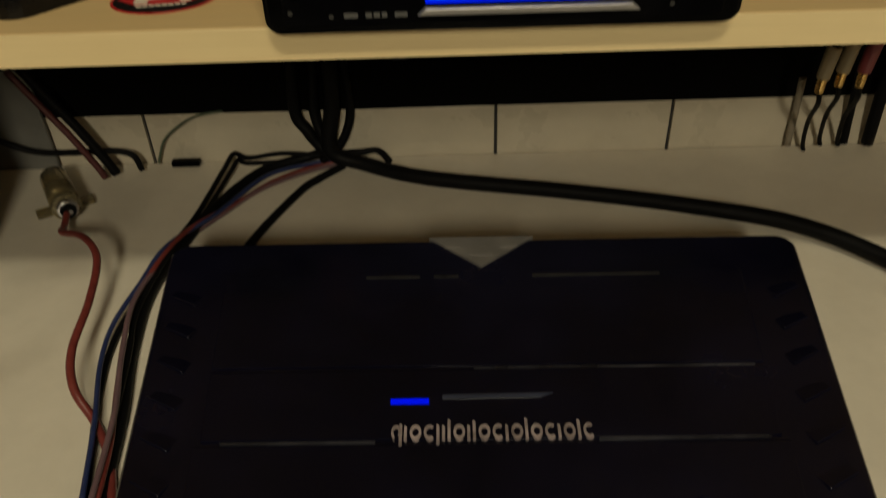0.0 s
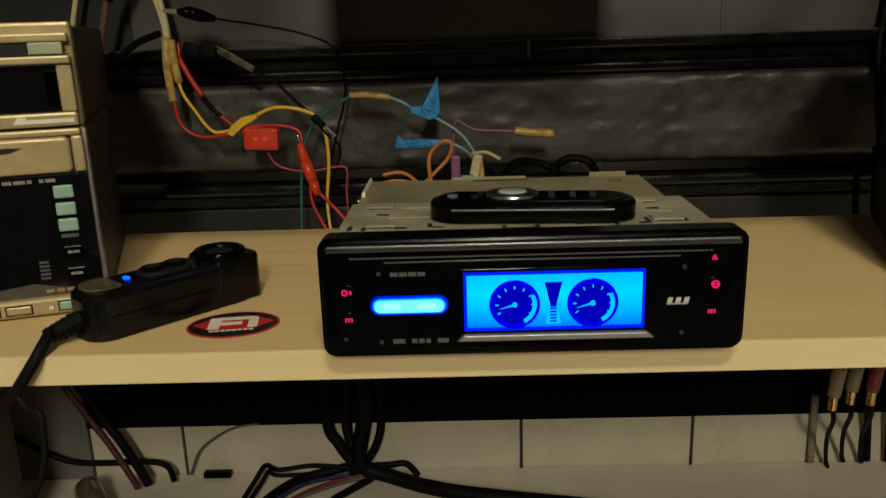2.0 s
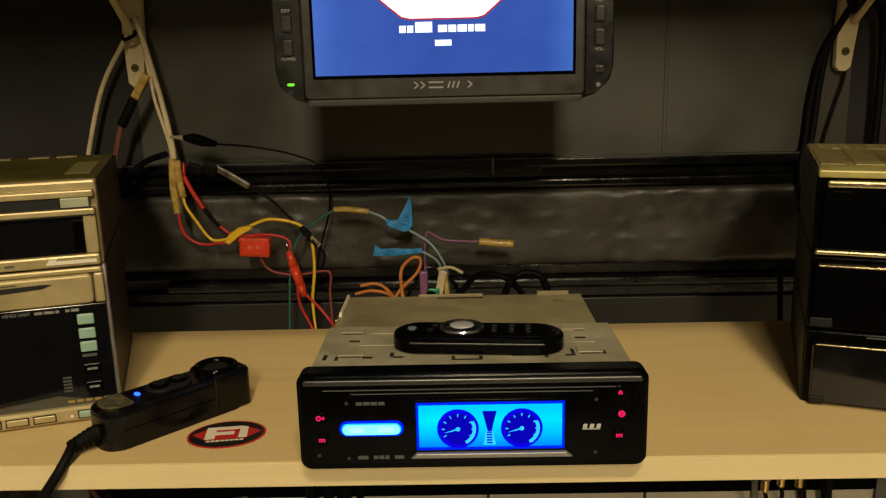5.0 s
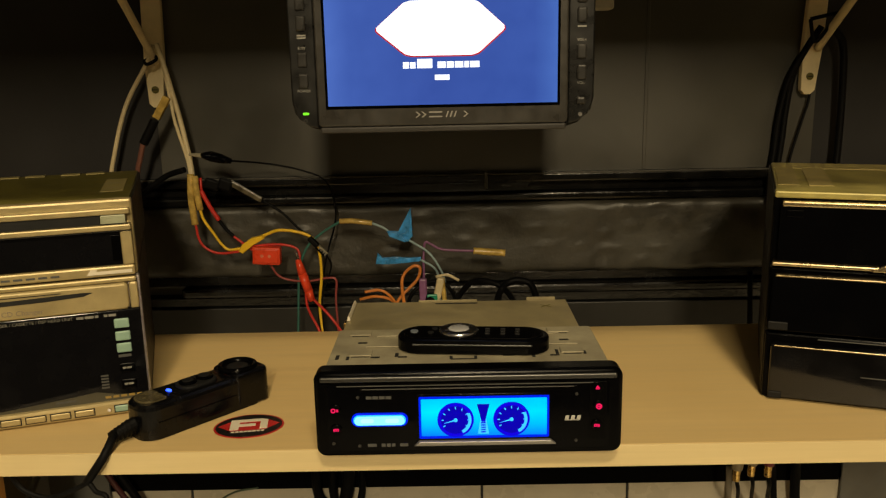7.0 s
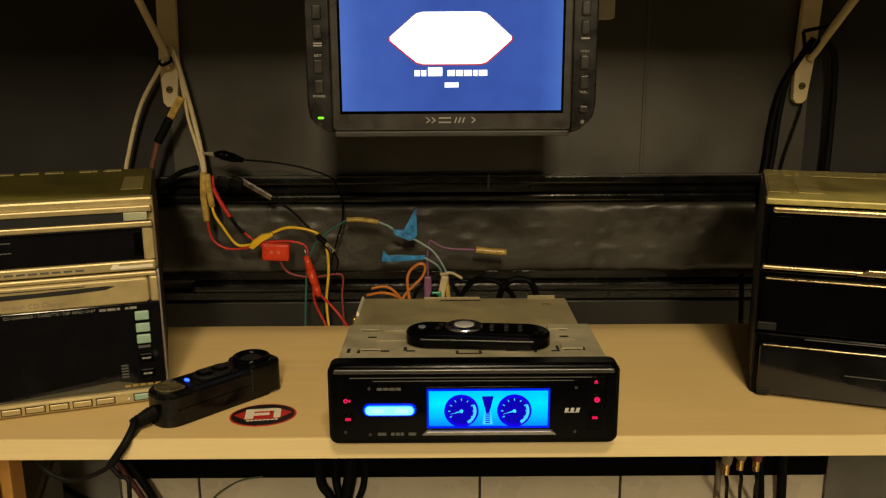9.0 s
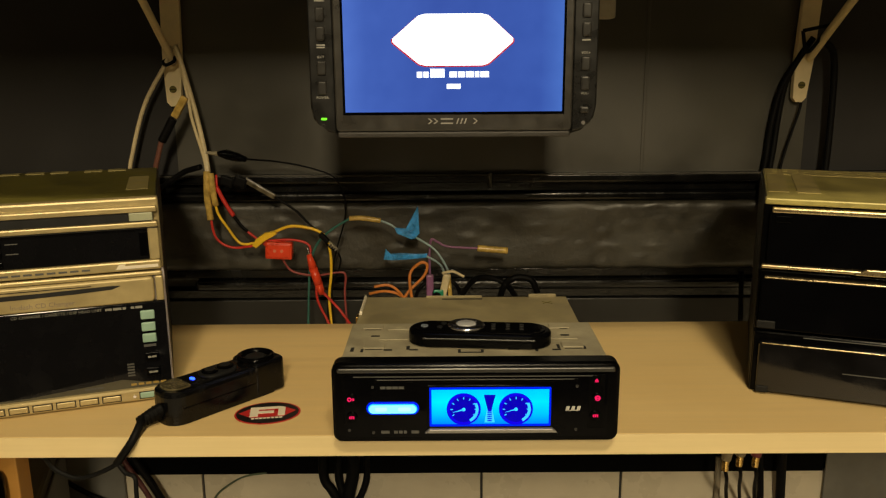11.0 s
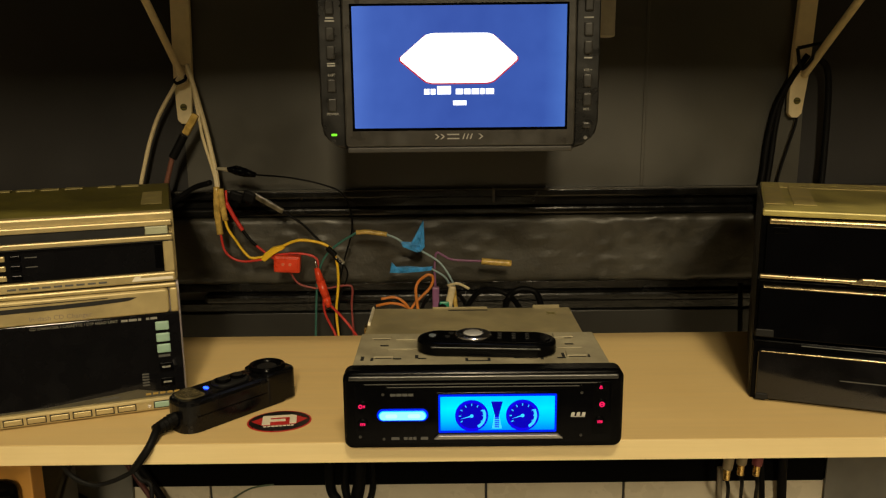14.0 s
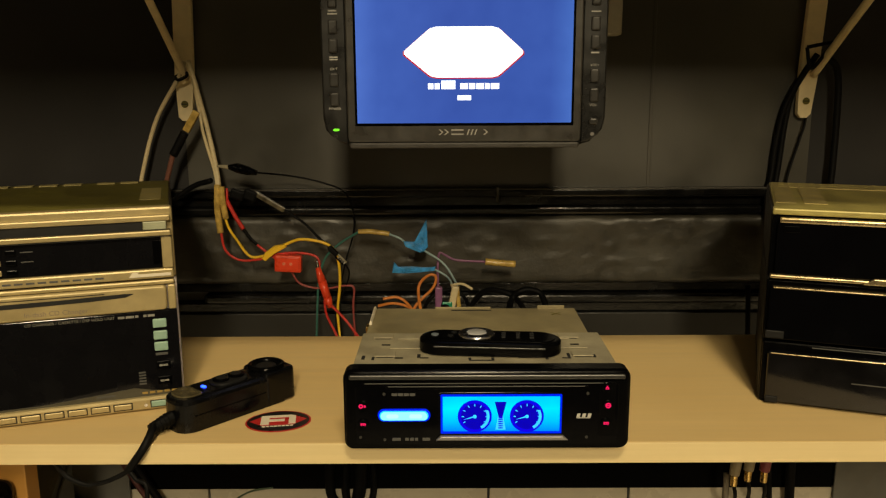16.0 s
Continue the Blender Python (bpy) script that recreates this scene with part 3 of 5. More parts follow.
    part("bar_diffuser", slab(outline(-0.0706, -0.0384, 0.0225, 0.0293, 0.0033, 7), -0.0027, -0.002, 0.0005), BAR_GLOW, bar)
    part("bar_core", slab(outline(-0.0698, -0.0392, 0.0231, 0.0287, 0.0027, 6), -0.0031, -0.0026), BAR_SOFT, bar)
    for a, b in ((-0.0660, -0.0580), (-0.0510, -0.0425)):
        part("bar_core", slab(outline(a, b, 0.0246, 0.0273, 0.0013, 6), -0.0034, -0.0030), BAR_CORE, bar)
    for i, (x, z) in enumerate(((0.0785, 0.0450), (0.0795, 0.0325), (0.0785, 0.0200), (-0.0815, 0.0325), (-0.0815, 0.0197))):
        b = part("button", disc(x, z, 0.0036, -0.0018, -0.0002, 20, 0.0005), BLACK_PLASTIC, s, "black button with a red lit symbol")
        bm = bmesh.new()
        if i == 0:
            slab([(x - 0.0012, z - 0.0004), (x + 0.0012, z - 0.0004), (x, z + 0.0012)], -0.0022, -0.0017, bm=bm)
            box(x - 0.0012, x + 0.0012, -0.0022, -0.0017, z - 0.0013, z - 0.0008, bm=bm)
        elif i == 1:
            arc_band(x, z, 0.0010, 0.0019, 0, 359.9, -0.0022, bm=bm)
            box(x - 0.0009, x + 0.0009, -0.0022, -0.0017, z - 0.0004, z + 0.0004, bm=bm)
        elif i == 3:
            arc_band(x - 0.0012, z, 0.0007, 0.0015, 0, 359.9, -0.0022, bm=bm)
            box(x + 0.0007, x + 0.0019, -0.0022, -0.0017, z - 0.0008, z + 0.0008, bm=bm)
        else:
            for k in (-1.6, 0, 1.6):
                box(x + k * 0.0008 - 0.0004, x + k * 0.0008 + 0.0004, -0.0022, -0.0017, z - 0.0009, z + 0.0005, bm=bm)
            box(x - 0.0017, x + 0.0017, -0.0022, -0.0017, z + 0.0005, z + 0.0009, bm=bm)
        part("symbol", bm, BTN_RED, b)
    SCREW_GREY = surface("screw_black", (0.025, 0.025, 0.025), 0.35)
    for x, z in ((0.066, 0.0405), (0.066, 0.010), (-0.0835, 0.0103), (-0.0675, 0.0405), (-0.0675, 0.0085)):
        part("screw", disc(x, z, 0.0010, -0.0011, -0.0004, 14), SCREW_GREY, front)
    part("button_column", box(0.0738, 0.0843, -0.0009, -0.0003, 0.011, 0.0485, 0.0003), BLACK_PLASTIC, front)
    part("print", bars(((-0.0625, -0.0590), (-0.0585, -0.0550), (-0.0545, -0.0510), (-0.0505, -0.0470)), 0.0392, 0.0410, -0.0010), GREY_PRINT, front, "small grey printed bars")
    part("print", bars(((-0.0625, -0.0570), (-0.0540, -0.0515), (-0.0508, -0.0483), (-0.0476, -0.0455), (-0.0425, -0.0375)), 0.0078, 0.0098, -0.0010), GREY_PRINT, front)
    bm = bmesh.new()
    for x in (0.0588, 0.0624, 0.0660):
        slab([(x, 0.0235), (x + 0.0022, 0.0235), (x + 0.0029, 0.0265), (x + 0.0007, 0.0265)], -0.0011, -0.0008, bm=bm)
    box(0.0588, 0.0682, -0.0011, -0.0008, 0.0233, 0.0238, bm=bm)
    part("badge", bm, WHITE_PRINT, front, "small pale maker's badge")
    return s


car_stereo()


# ---- remote control on the stereo ----
def remote_control():
    r = thing("remote_control", "slim black remote control lying on the stereo", "remote control", pose(0.0050, 0.058, 0.0516, 0, 0, -5.0) @ Matrix.Diagonal((1.03, 1, 0.74, 1)))
    pts = outline(-0.0495, 0.0495, -0.0165, 0.0165, 0.0162, 10)
    m = Matrix.Rotation(radians(-90), 4, "X")
    bm = slab(pts, -0.0125, 0.0, 0.0035, 4)
    bm.transform(m)
    part("body", bm, BLACK_PLASTIC, r, smooth=False)
    bm = slab(outline(-0.0455, 0.0455, -0.0125, 0.0125, 0.0122, 10), -0.0134, -0.0120, 0.0006)
    bm.transform(m)
    part("top_plate", bm, BLACK_GLOSS, r)
    # glossy strip added to shape the highlight on the rounded front edge
    part("front_glint", box(-0.0385, 0.0385, -0.0168, -0.0150, 0.0070, 0.0092, 0.0009, 3), BROW_GLOSS, r, "glossy strip for the highlight on the front edge")
    bm = rod((-0.0095, 0.002, 0.0132), (-0.0095, 0.002, 0.0158), 0.0134, 0.0124, 28, 0.0006)
    dial = part("dial", bm, CHROME, r, "clear and chrome navigation dial", smooth=True)
    part("dial_cap", rod((-0.0095, 0.002, 0.0158), (-0.0095, 0.002, 0.0166), 0.0075, 0.0062, 24), LENS, dial, smooth=True)
    for x in (0.0095, 0.0195, 0.029):
        for y in (-0.005, 0.0, 0.005):
            part("key", box(x - 0.0016, x + 0.0016, y - 0.0013, y + 0.0013, 0.0133, 0.0149, 0.0005), BLACK_MATT, r)
    for x, y in ((-0.0275, -0.003), (-0.0255, 0.005)):
        part("key", rod((x, y, 0.0133), (x, y, 0.0145), 0.002, seg=12), BLACK_MATT, r)
    part("power_key", rod((-0.0385, -0.001, 0.0133), (-0.0385, -0.001, 0.0145), 0.0026, seg=14), surface("grey_key", (0.13, 0.15, 0.18), 0.3), r, "grey-blue round key")


remote_control()


# ---- oval sticker ----
def oval(rx, ry, z0, z1, n=48):
    bm = bmesh.new()
    lo = [bm.verts.new((rx * math.cos(2 * math.pi * i / n), ry * math.sin(2 * math.pi * i / n), z0)) for i in range(n)]
    hi = [bm.verts.new((v.co.x, v.co.y, z1)) for v in lo]
    bm.faces.new(hi)
    bm.faces.new(lo[::-1])
    for i in range(n):
        bm.faces.new((lo[i], lo[(i + 1) % n], hi[(i + 1) % n], hi[i]))
    return bm


def flat(pts, z0, z1, bm=None):
    bm = bm or bmesh.new()
    lo, hi = [bm.verts.new((x, y, z0)) for x, y in pts], [bm.verts.new((x, y, z1)) for x, y in pts]
    bm.faces.new(hi)
    bm.faces.new(lo[::-1])
    for i in range(len(pts)):
        j = (i + 1) % len(pts)
        bm.faces.new((lo[i], lo[j], hi[j], hi[i]))
    bmesh.ops.recalc_face_normals(bm, faces=bm.faces[:])
    return bm


stk = thing("oval_sticker", "red, black and white oval sticker on the pine shelf", "sticker", pose(-0.1485, 0.0485, 0.0002, 0, 0, 8))
part("rim", oval(0.0235, 0.0185, 0, 0.0003), RED_STICKER, stk, "red outer rim")
part("field", oval(0.0222, 0.0172, 0.0003, 0.0005), BLACK_STICKER, stk)
part("lozenge", flat([(-0.0205, 0.001), (-0.0115, 0.0085), (0.0115, 0.0085), (0.0205, 0.001), (0.0115, -0.0075), (-0.0115, -0.0075)], 0.0005, 0.00065), RED_STICKER, stk)
bm = flat([(-0.0125, 0.0095), (0.0085, 0.0095), (0.0125, 0.0075), (0.0125, -0.0065), (0.0075, -0.0065), (0.0075, 0.0055), (-0.0065, 0.0055), (-0.0065, 0.0025), (0.0045, 0.0025), (0.0045, -0.0015), (-0.0065, -0.0015), (-0.0065, -0.0065), (-0.0125, -0.0065)], 0.00065, 0.0008)
part("white_shape", bm, WHITE_STICKER, stk, "white block shape")
bm = bmesh.new()
for i in range(8):
    flat([(-0.011 + 0.0028 * i, -0.0100), (-0.0088 + 0.0028 * i, -0.0100), (-0.0088 + 0.0028 * i, -0.0084), (-0.011 + 0.0028 * i, -0.0084)], 0.0005, 0.00065, bm)
part("print_bar", bm, WHITE_STICKER, stk)


# ---- wired controller ----
def wired_controller():
    a, b = Vector((-0.2205, 0.033, 0)), Vector((-0.1545, 0.106, 0))
    ang = math.degrees(math.atan2(b.y - a.y, b.x - a.x))
    L = (b - a).length
    c = thing("wired_controller", "black handheld wired controller with a blue light", "controller", pose(a.x, a.y, 0.0003, 0, 0, ang))
    def prism(x0, x1, w, z0, z1, r0, r1, bev):
        pts = []
        for cx, cy, r, a0 in ((x1, w, r1, 0), (x0, w, r0, 90), (x0, -w, r0, 180), (x1, -w, r1, 270)):
            for i in range(7):
                t = radians(a0 + 15 * i)
                pts.append((cx - math.copysign(r, cx - (x0 + x1) / 2) + r * math.cos(t), cy - math.copysign(r, cy) + r * math.sin(t)))
        bm = flat(pts, z0, z1)
        bm.faces.ensure_lookup_table()
        top = max(bm.faces, key=lambda f: f.calc_center_median().z)
        bmesh.ops.bevel(bm, geom=list(top.edges), offset=bev, segments=3, affect="EDGES", profile=0.5)
        return bm

    shell = surface("handled_black_plastic", (0.0025, 0.0025, 0.003), 0.22, vary=0.4, scale=70, fine=300, bump=0.12, spec=0.3)
    part("body", prism(0.0, 0.0885, 0.0152, 0.0, 0.0245, 0.012, 0.004, 0.0042), shell, c)
    part("end_block", prism(0.0700, L, 0.0158, 0.002, 0.0264, 0.003, 0.006, 0.0030), shell, c, "thicker end block")
    part("side_seam", box(0.010, 0.070, -0.0156, -0.0150, 0.0116, 0.0121), BLACK_GLOSS, c)
    part("end_cap", prism(0.0035, 0.0205, 0.0108, 0.0240, 0.0255, 0.0090, 0.0030, 0.0007), surface("worn_olive_window", (0.07, 0.058, 0.03), 0.2, vary=0.5, scale=150), c, "worn smoky window")
    led = rod((0, 0, 0.0244), (0, 0, 0.0251), 0.0021, seg=16)
    led.transform(Matrix.Translation((0.0275, 0.001, 0)) @ Matrix.Diagonal((0.75, 1.25, 1, 1)))
    part("led", led, LED_BLUE, c, "glowing blue light")
    part("button_collar", prism(0.0335, 0.0620, 0.0098, 0.0244, 0.0262, 0.0090, 0.0090, 0.0008), BLACK_MATT, c)
    for x in (0.0415, 0.0545):
        k = part("button", rod((x, 0, 0.0262), (x, 0, 0.0280), 0.0064, 0.0058, 22, 0.0008), BLACK_PLASTIC, c)
        part("button_dish", rod((x, 0, 0.0280), (x, 0, 0.0283), 0.0040, seg=16), BLACK_MATT, k)
    ringb = bmesh.new()
    prof = ((0.0142, 0.0263), (0.0138, 0.0284), (0.0124, 0.0291), (0.0108, 0.0285), (0.0102, 0.0267))
    for i in range(32):
        q = [[ringb.verts.new((0.0815 + r * math.cos(t), r * math.sin(t), z)) for r, z in prof] for t in (2 * math.pi * i / 32, 2 * math.pi * (i + 1) / 32)]
        for j in range(len(prof) - 1):
            ringb.faces.new((q[0][j], q[0][j + 1], q[1][j + 1], q[1][j]))
    bmesh.ops.remove_doubles(ringb, verts=ringb.verts[:], dist=1e-5)
    bmesh.ops.recalc_face_normals(ringb, faces=ringb.faces[:])
    part("thumb_ring", ringb, BLACK_PLASTIC, c, "raised round thumb ring", smooth=True)
    part("thumb_pad", rod((0.0815, 0, 0.0264), (0.0815, 0, 0.0274), 0.0080, 0.0070, 24, 0.0006), BLACK_MATT, c)
    part("strain_relief", rod((0.002, 0, 0.010), (-0.016, 0.0005, 0.006), 0.0052, 0.0036, 14), BLACK_RUBBER, c)
    bm = bmesh.new()
    for k in range(5):
        rod((-0.002 - 0.0028 * k, 0, 0.0088 - 0.0006 * k), (-0.0032 - 0.0028 * k, 0, 0.0085 - 0.0006 * k), 0.0056 - 0.0003 * k, seg=14, bm=bm)
    part("relief_rib", bm, BLACK_RUBBER, c)
    


wired_controller()
cord("controller_cable", [(-0.2295, 0.0235, 0.0085), (-0.2290, 0.0130, 0.0050), (-0.2315, 0.0070, -0.0010), (-0.2375, 0.0060, -0.0095), (-0.2430, 0.0062, -0.0170)], 0.0029, BLACK_RUBBER, "black twin cord of the controller over the shelf edge")
cord("controller_cable", [(-0.2430, 0.0062, -0.0170), (-0.2500, 0.0064, -0.0210), (-0.2600, 0.0065, -0.0252), (-0.2710, 0.0066, -0.0272), (-0.2820, 0.0072, -0.0235), (-0.2900, 0.0100, -0.0190), (-0.3050, 0.0280, -0.0175)], 0.0017, BLACK_RUBBER, "thin black cord drooping under the shelf edge")
cord("controller_cable", [(-0.2422, 0.0060, -0.0160), (-0.2370, 0.0040, -0.0220), (-0.2290, 0.0010, -0.0290), (-0.2400, -0.006, -0.070), (-0.32, -0.02, -0.15), (-0.45, -0.03, -0.252)], 0.0016, BLACK_RUBBER, "black cord hanging down to the bench")


# ---- stack of head units with champagne fronts ----
def champagne_player():
    u = thing("car_cd_player", "champagne-coloured car player with a dark display", "car stereo", pose(-0.2265, 0.0825, 0.0998, 0, 0, 18.5) @ Matrix.Diagonal((1, 1, 1.09, 1)), "stacked champagne players")
    body = part("chassis", box(-0.1795, -0.002, 0.014, 0.195, 0.0, 0.0465, 0.0008), ZINC_DARK, u, "dull olive steel case")
    bm = bmesh.new()
    for k in range(6):
        box(-0.152 + 0.020 * k + (0.008 if k > 3 else 0), -0.137 + 0.020 * k + (0.008 if k > 3 else 0), 0.180, 0.190, 0.0466, 0.0473, bm=bm)
    part("vent", bm, PALE_OLIVE, body, "row of pale punched vents")
    part("label_plate", box(-0.024, -0.008, 0.060, 0.135, 0.0466, 0.0469), PALE_OLIVE, body)
    # plate added over the steel: the shaded side is put into its colour
    part("side_plate", box(-0.0019, -0.0006, 0.0142, 0.194, 0.001, 0.0452, 0.0003), SIDE_BLACK, u, "side plate blackened for the shade on the case")
    part("rim", box(-0.182, 0.0, 0.004, 0.0138, 0.0, 0.0485, 0.0015), CHAMPAGNE, u, "champagne front rim")
    part("top_strip", box(-0.1815, -0.0015, -0.0015, 0.0042, 0.0395, 0.0435, 0.001), CHAMPAGNE, u)
    part("slot", box(-0.1815, -0.021, 0.0, 0.0043, 0.0335, 0.0393), SLOT_BLACK, u, "black disc slot")
    part("eject_button", box(-0.0205, -0.0045, -0.0012, 0.0043, 0.0335, 0.0393, 0.0006), surface("grey_green_button", (0.30, 0.31, 0.21), 0.4, vary=0.1), u, "pale grey-green eject button")
    part("mid_strip", box(-0.1815, -0.0015, -0.0025, 0.0043, 0.0295, 0.0333, 0.001), CHAMPAGNE, u)
    part("display", box(-0.181, -0.009, -0.0005, 0.0043, 0.0075, 0.0293, 0.0004), DARK_SCREEN, u, "dark glossy display")
    for z in (0.0268, 0.0316):
        part("shadow_line", box(-0.1815, -0.0015, -0.0028, -0.002, z + 0.0022, z + 0.0026), SLOT_BLACK, u)
    part("display_end", box(-0.0150, -0.0092, -0.0010, 0.0, 0.0100, 0.0265, 0.0003), BLACK_PLASTIC, u)
    part("right_post", box(-0.0088, -0.0015, -0.002, 0.0043, 0.0075, 0.0293, 0.0008), CHAMPAGNE, u)
    part("bottom_strip", box(-0.1815, -0.0015, -0.003, 0.0043, 0.0008, 0.0073, 0.0012), CHAMPAGNE, u)
    part("badge", slab([(-0.0325, 0.0025), (-0.030, 0.0058), (-0.0255, 0.0058), (-0.0265, 0.0045), (-0.0035, 0.0045), (-0.0035, 0.0025)], -0.0034, -0.0029), WHITE_STICKER, u, "pale maker's badge")
    part("print", bars([(-0.115 + 0.0075 * k, -0.1095 + 0.0075 * k) for k in range(9)], 0.003, 0.0042, -0.0033), GREY_PRINT, u)
    for z in (0.011, 0.0175, 0.024):
        for x in (-0.118, -0.108):
            part("button", box(x - 0.0035, x + 0.0035, -0.002, -0.0004, z - 0.0018, z + 0.0018, 0.0006), CHAMPAGNE if x < -0.11 else BLACK_PLASTIC, u)
    part("print", bars(((-0.102, -0.094),), 0.0172, 0.0178, -0.0008), GREY_PRINT, u)
    part("print", bars(((-0.102, -0.094),), 0.0236, 0.0242, -0.0008), GREY_PRINT, u)


def champagne_double():
    u = thing("car_stereo", "double-height champagne car stereo with a wide dark screen", "car stereo", pose(-0.2265, 0.0825, 0.0005, 0, 0, 18.5), "stacked champagne players")
    part("chassis", box(-0.1795, -0.002, 0.014, 0.16, 0.0, 0.0988, 0.0008), ZINC_DARK, u, "dull steel case")
    # shade on this side of the case, drawn as a black plate
    part("side_plate", box(-0.0019, -0.0006, 0.0142, 0.159, 0.001, 0.0980, 0.0003), SIDE_BLACK, u, "side plate blackened for the shade on the case")
    # pale rim, its colour raised to carry the controller's blue-lilac glow
    part("rim", box(-0.182, 0.0, 0.003, 0.0138, 0.004, 0.0990, 0.0018, 3), surface("lilac_lit_plastic", (0.56, 0.51, 0.53), 0.3, vary=0.08), u, "pale side rim, lightened for the lilac light on it")
    door = part("slot_door", slab(outline(-0.1815, -0.0075, 0.0762, 0.0950, 0.003, 4), -0.004, 0.0035, 0.0018, 3), CHAMPAGNE, u, "champagne door with a curved slot")
    part("door_strip", box(-0.1815, -0.0015, -0.0025, 0.0032, 0.0953, 0.0988, 0.0012), CHAMPAGNE, u)
    part("post", box(-0.0068, -0.0012, -0.003, 0.0034, 0.0762, 0.0950, 0.0012), CHAMPAGNE, u)
    slot = [(-0.182, 0.0860), (-0.15, 0.0858), (-0.10, 0.0861), (-0.06, 0.0868), (-0.036, 0.0880), (-0.030, 0.0902), (-0.036, 0.0907), (-0.08, 0.0896), (-0.182, 0.0890)]
    part("slot", slab(slot, -0.0043, -0.0036), SLOT_BLACK, door)
    part("slot_edge", box(-0.18, -0.05, -0.0045, -0.0038, 0.0914, 0.0918), SLOT_BLACK, door)
    lettering("In-dash CD Changer", 0.0050, -0.0825, -0.0041, 0.0790, surface("door_print", (0.20, 0.16, 0.12), 0.5, vary=0.05, bump=0), door)
    part("screen", box(-0.1815, -0.0012, -0.0018, 0.0034, 0.0105, 0.0755, 0.0006), DARK_SCREEN, u, "wide dark glossy screen")
    lettering("CD CHANGER / CASSETTE / DSP HEAD UNIT", 0.0030, -0.0745, -0.0020, 0.0716, surface("screen_print", (0.15, 0.145, 0.125), 0.5, vary=0.05, bump=0), u)
    part("print", bars(((-0.0425, -0.0380), (-0.0372, -0.0315), (-0.0307, -0.0285), (-0.0250, -0.0228), (-0.0220, -0.0172)), 0.0716, 0.0733, -0.0022), MID_PRINT, u)
    for z in (0.0662, 0.0570, 0.0483):
        part("teal_button", box(-0.0190, -0.0092, -0.0034, -0.0016, z - 0.0034, z + 0.0034, 0.0008), TEAL, u, "pale teal push button")
    part("print", bars(((-0.0185, -0.0100),), 0.0413, 0.0432, -0.0022), GREY_PRINT, u)
    for z in (0.0335, 0.0215):
        b = part("key", box(-0.0185, -0.0085, -0.0032, -0.0016, z - 0.0035, z + 0.0035, 0.0008), BLACK_PLASTIC, u)
        part("print", bars(((-0.0165, -0.0142), (-0.0138, -0.0105)), z - 0.0006, z + 0.0008, -0.0035), MID_PRINT, b)
    bm = bmesh.new()
    for k in range(5):
        box(-0.0315, -0.0265, -0.0021, -0.0017, 0.0195 + 0.0022 * k, 0.0207 + 0.0022 * k, bm=bm)
    part("print", bm, GREY_PRINT, u)
    sweep = [(-0.182, 0.0107), (-0.10, 0.0107), (-0.055, 0.0145), (-0.035, 0.0165), (-0.022, 0.0135), (-0.0015, 0.0107)]
    part("lower_sweep", slab([(-0.182, 0.0103)] + [(x, z + 0.001) for x, z in sweep] + [(-0.0015, 0.0103)], -0.0024, -0.0016), surface("olive_sweep", (0.055, 0.05, 0.033), 0.4), u, "dull olive curved sill")
    part("gold_print", bars([(-0.030 + 0.0052 * k, -0.0262 + 0.0052 * k) for k in range(5)], 0.0122, 0.0138, -0.0027), surface("gold_print", (0.30, 0.20, 0.05), 0.4), u, "tiny gold printed bars")
    part("print", bars(((-0.062, -0.049),), 0.0126, 0.0140, -0.0027), GREY_PRINT, u)
    base = part("button_strip", box(-0.1815, -0.0005, -0.006, 0.0032, 0.0005, 0.0103, 0.002, 3), CHAMPAGNE, u, "champagne strip of push buttons")
    for k in range(6):
        x = -0.044 - 0.0155 * k
        part("button_gap", box(x - 0.0067, x + 0.0067, -0.0063, -0.0055, 0.0023, 0.0077, 0.0002), SLOT_BLACK, base)
        part("strip_button", box(x - 0.0061, x + 0.0061, -0.0068, -0.0055, 0.0029, 0.0071, 0.0006), CHAMPAGNE, base)
    for x in (-0.155, -0.138, -0.017):
        part("button_gap", box(x - 0.0079, x + 0.0079, -0.0063, -0.0055, 0.0023, 0.0080, 0.0002), SLOT_BLACK, base)
        part("strip_button", box(x - 0.0073, x + 0.0073, -0.0068, -0.0055, 0.0028, 0.0075, 0.0008), TEAL, base, "pale teal button")
    part("strip_led", rod((-0.028, -0.0055, 0.005), (-0.028, -0.0072, 0.005), 0.0012, seg=10), CHROME, base)


champagne_double()
champagne_player()


# ---- stack of black units ----
def black_unit(z, h, kind):
    u = thing("car_stereo", "black car unit with thin gold trim lines", "car stereo", pose(0.2125, 0.0845, z, 0, 0, -20), "stacked black units")
    body = part("chassis", box(0.001, 0.181, 0.010, 0.164, 0.0, h - 0.0006, 0.0008), OLIVE_TOP if kind == 0 else BLACK_MATT, u, "steel case")
    part("side_plate", box(-0.0006, 0.0009, 0.006, 0.163, 0.001, h - 0.002, 0.0003), SIDE_BLACK, u, "scuffed black side")
    part("front_frame", box(0.0, 0.182, 0.0, 0.0098, 0.0002, h - 0.0008, 0.0015), BLACK_PLASTIC, u)
    if kind == 0:
        bm = bmesh.new()
        box(0.002, 0.180, 0.128, 0.163, h - 0.0006, h - 0.0002, bm=bm)
        box(0.003, 0.017, 0.030, 0.1278, h - 0.0006, h - 0.0002, bm=bm)
        box(0.023, 0.039, 0.030, 0.1278, h - 0.0006, h - 0.0002, bm=bm)
        part("vent", bm, surface("pale_vent", (0.46, 0.38, 0.15), 0.5, 0.25), body, "pale bands on the top")
        bm = bmesh.new()
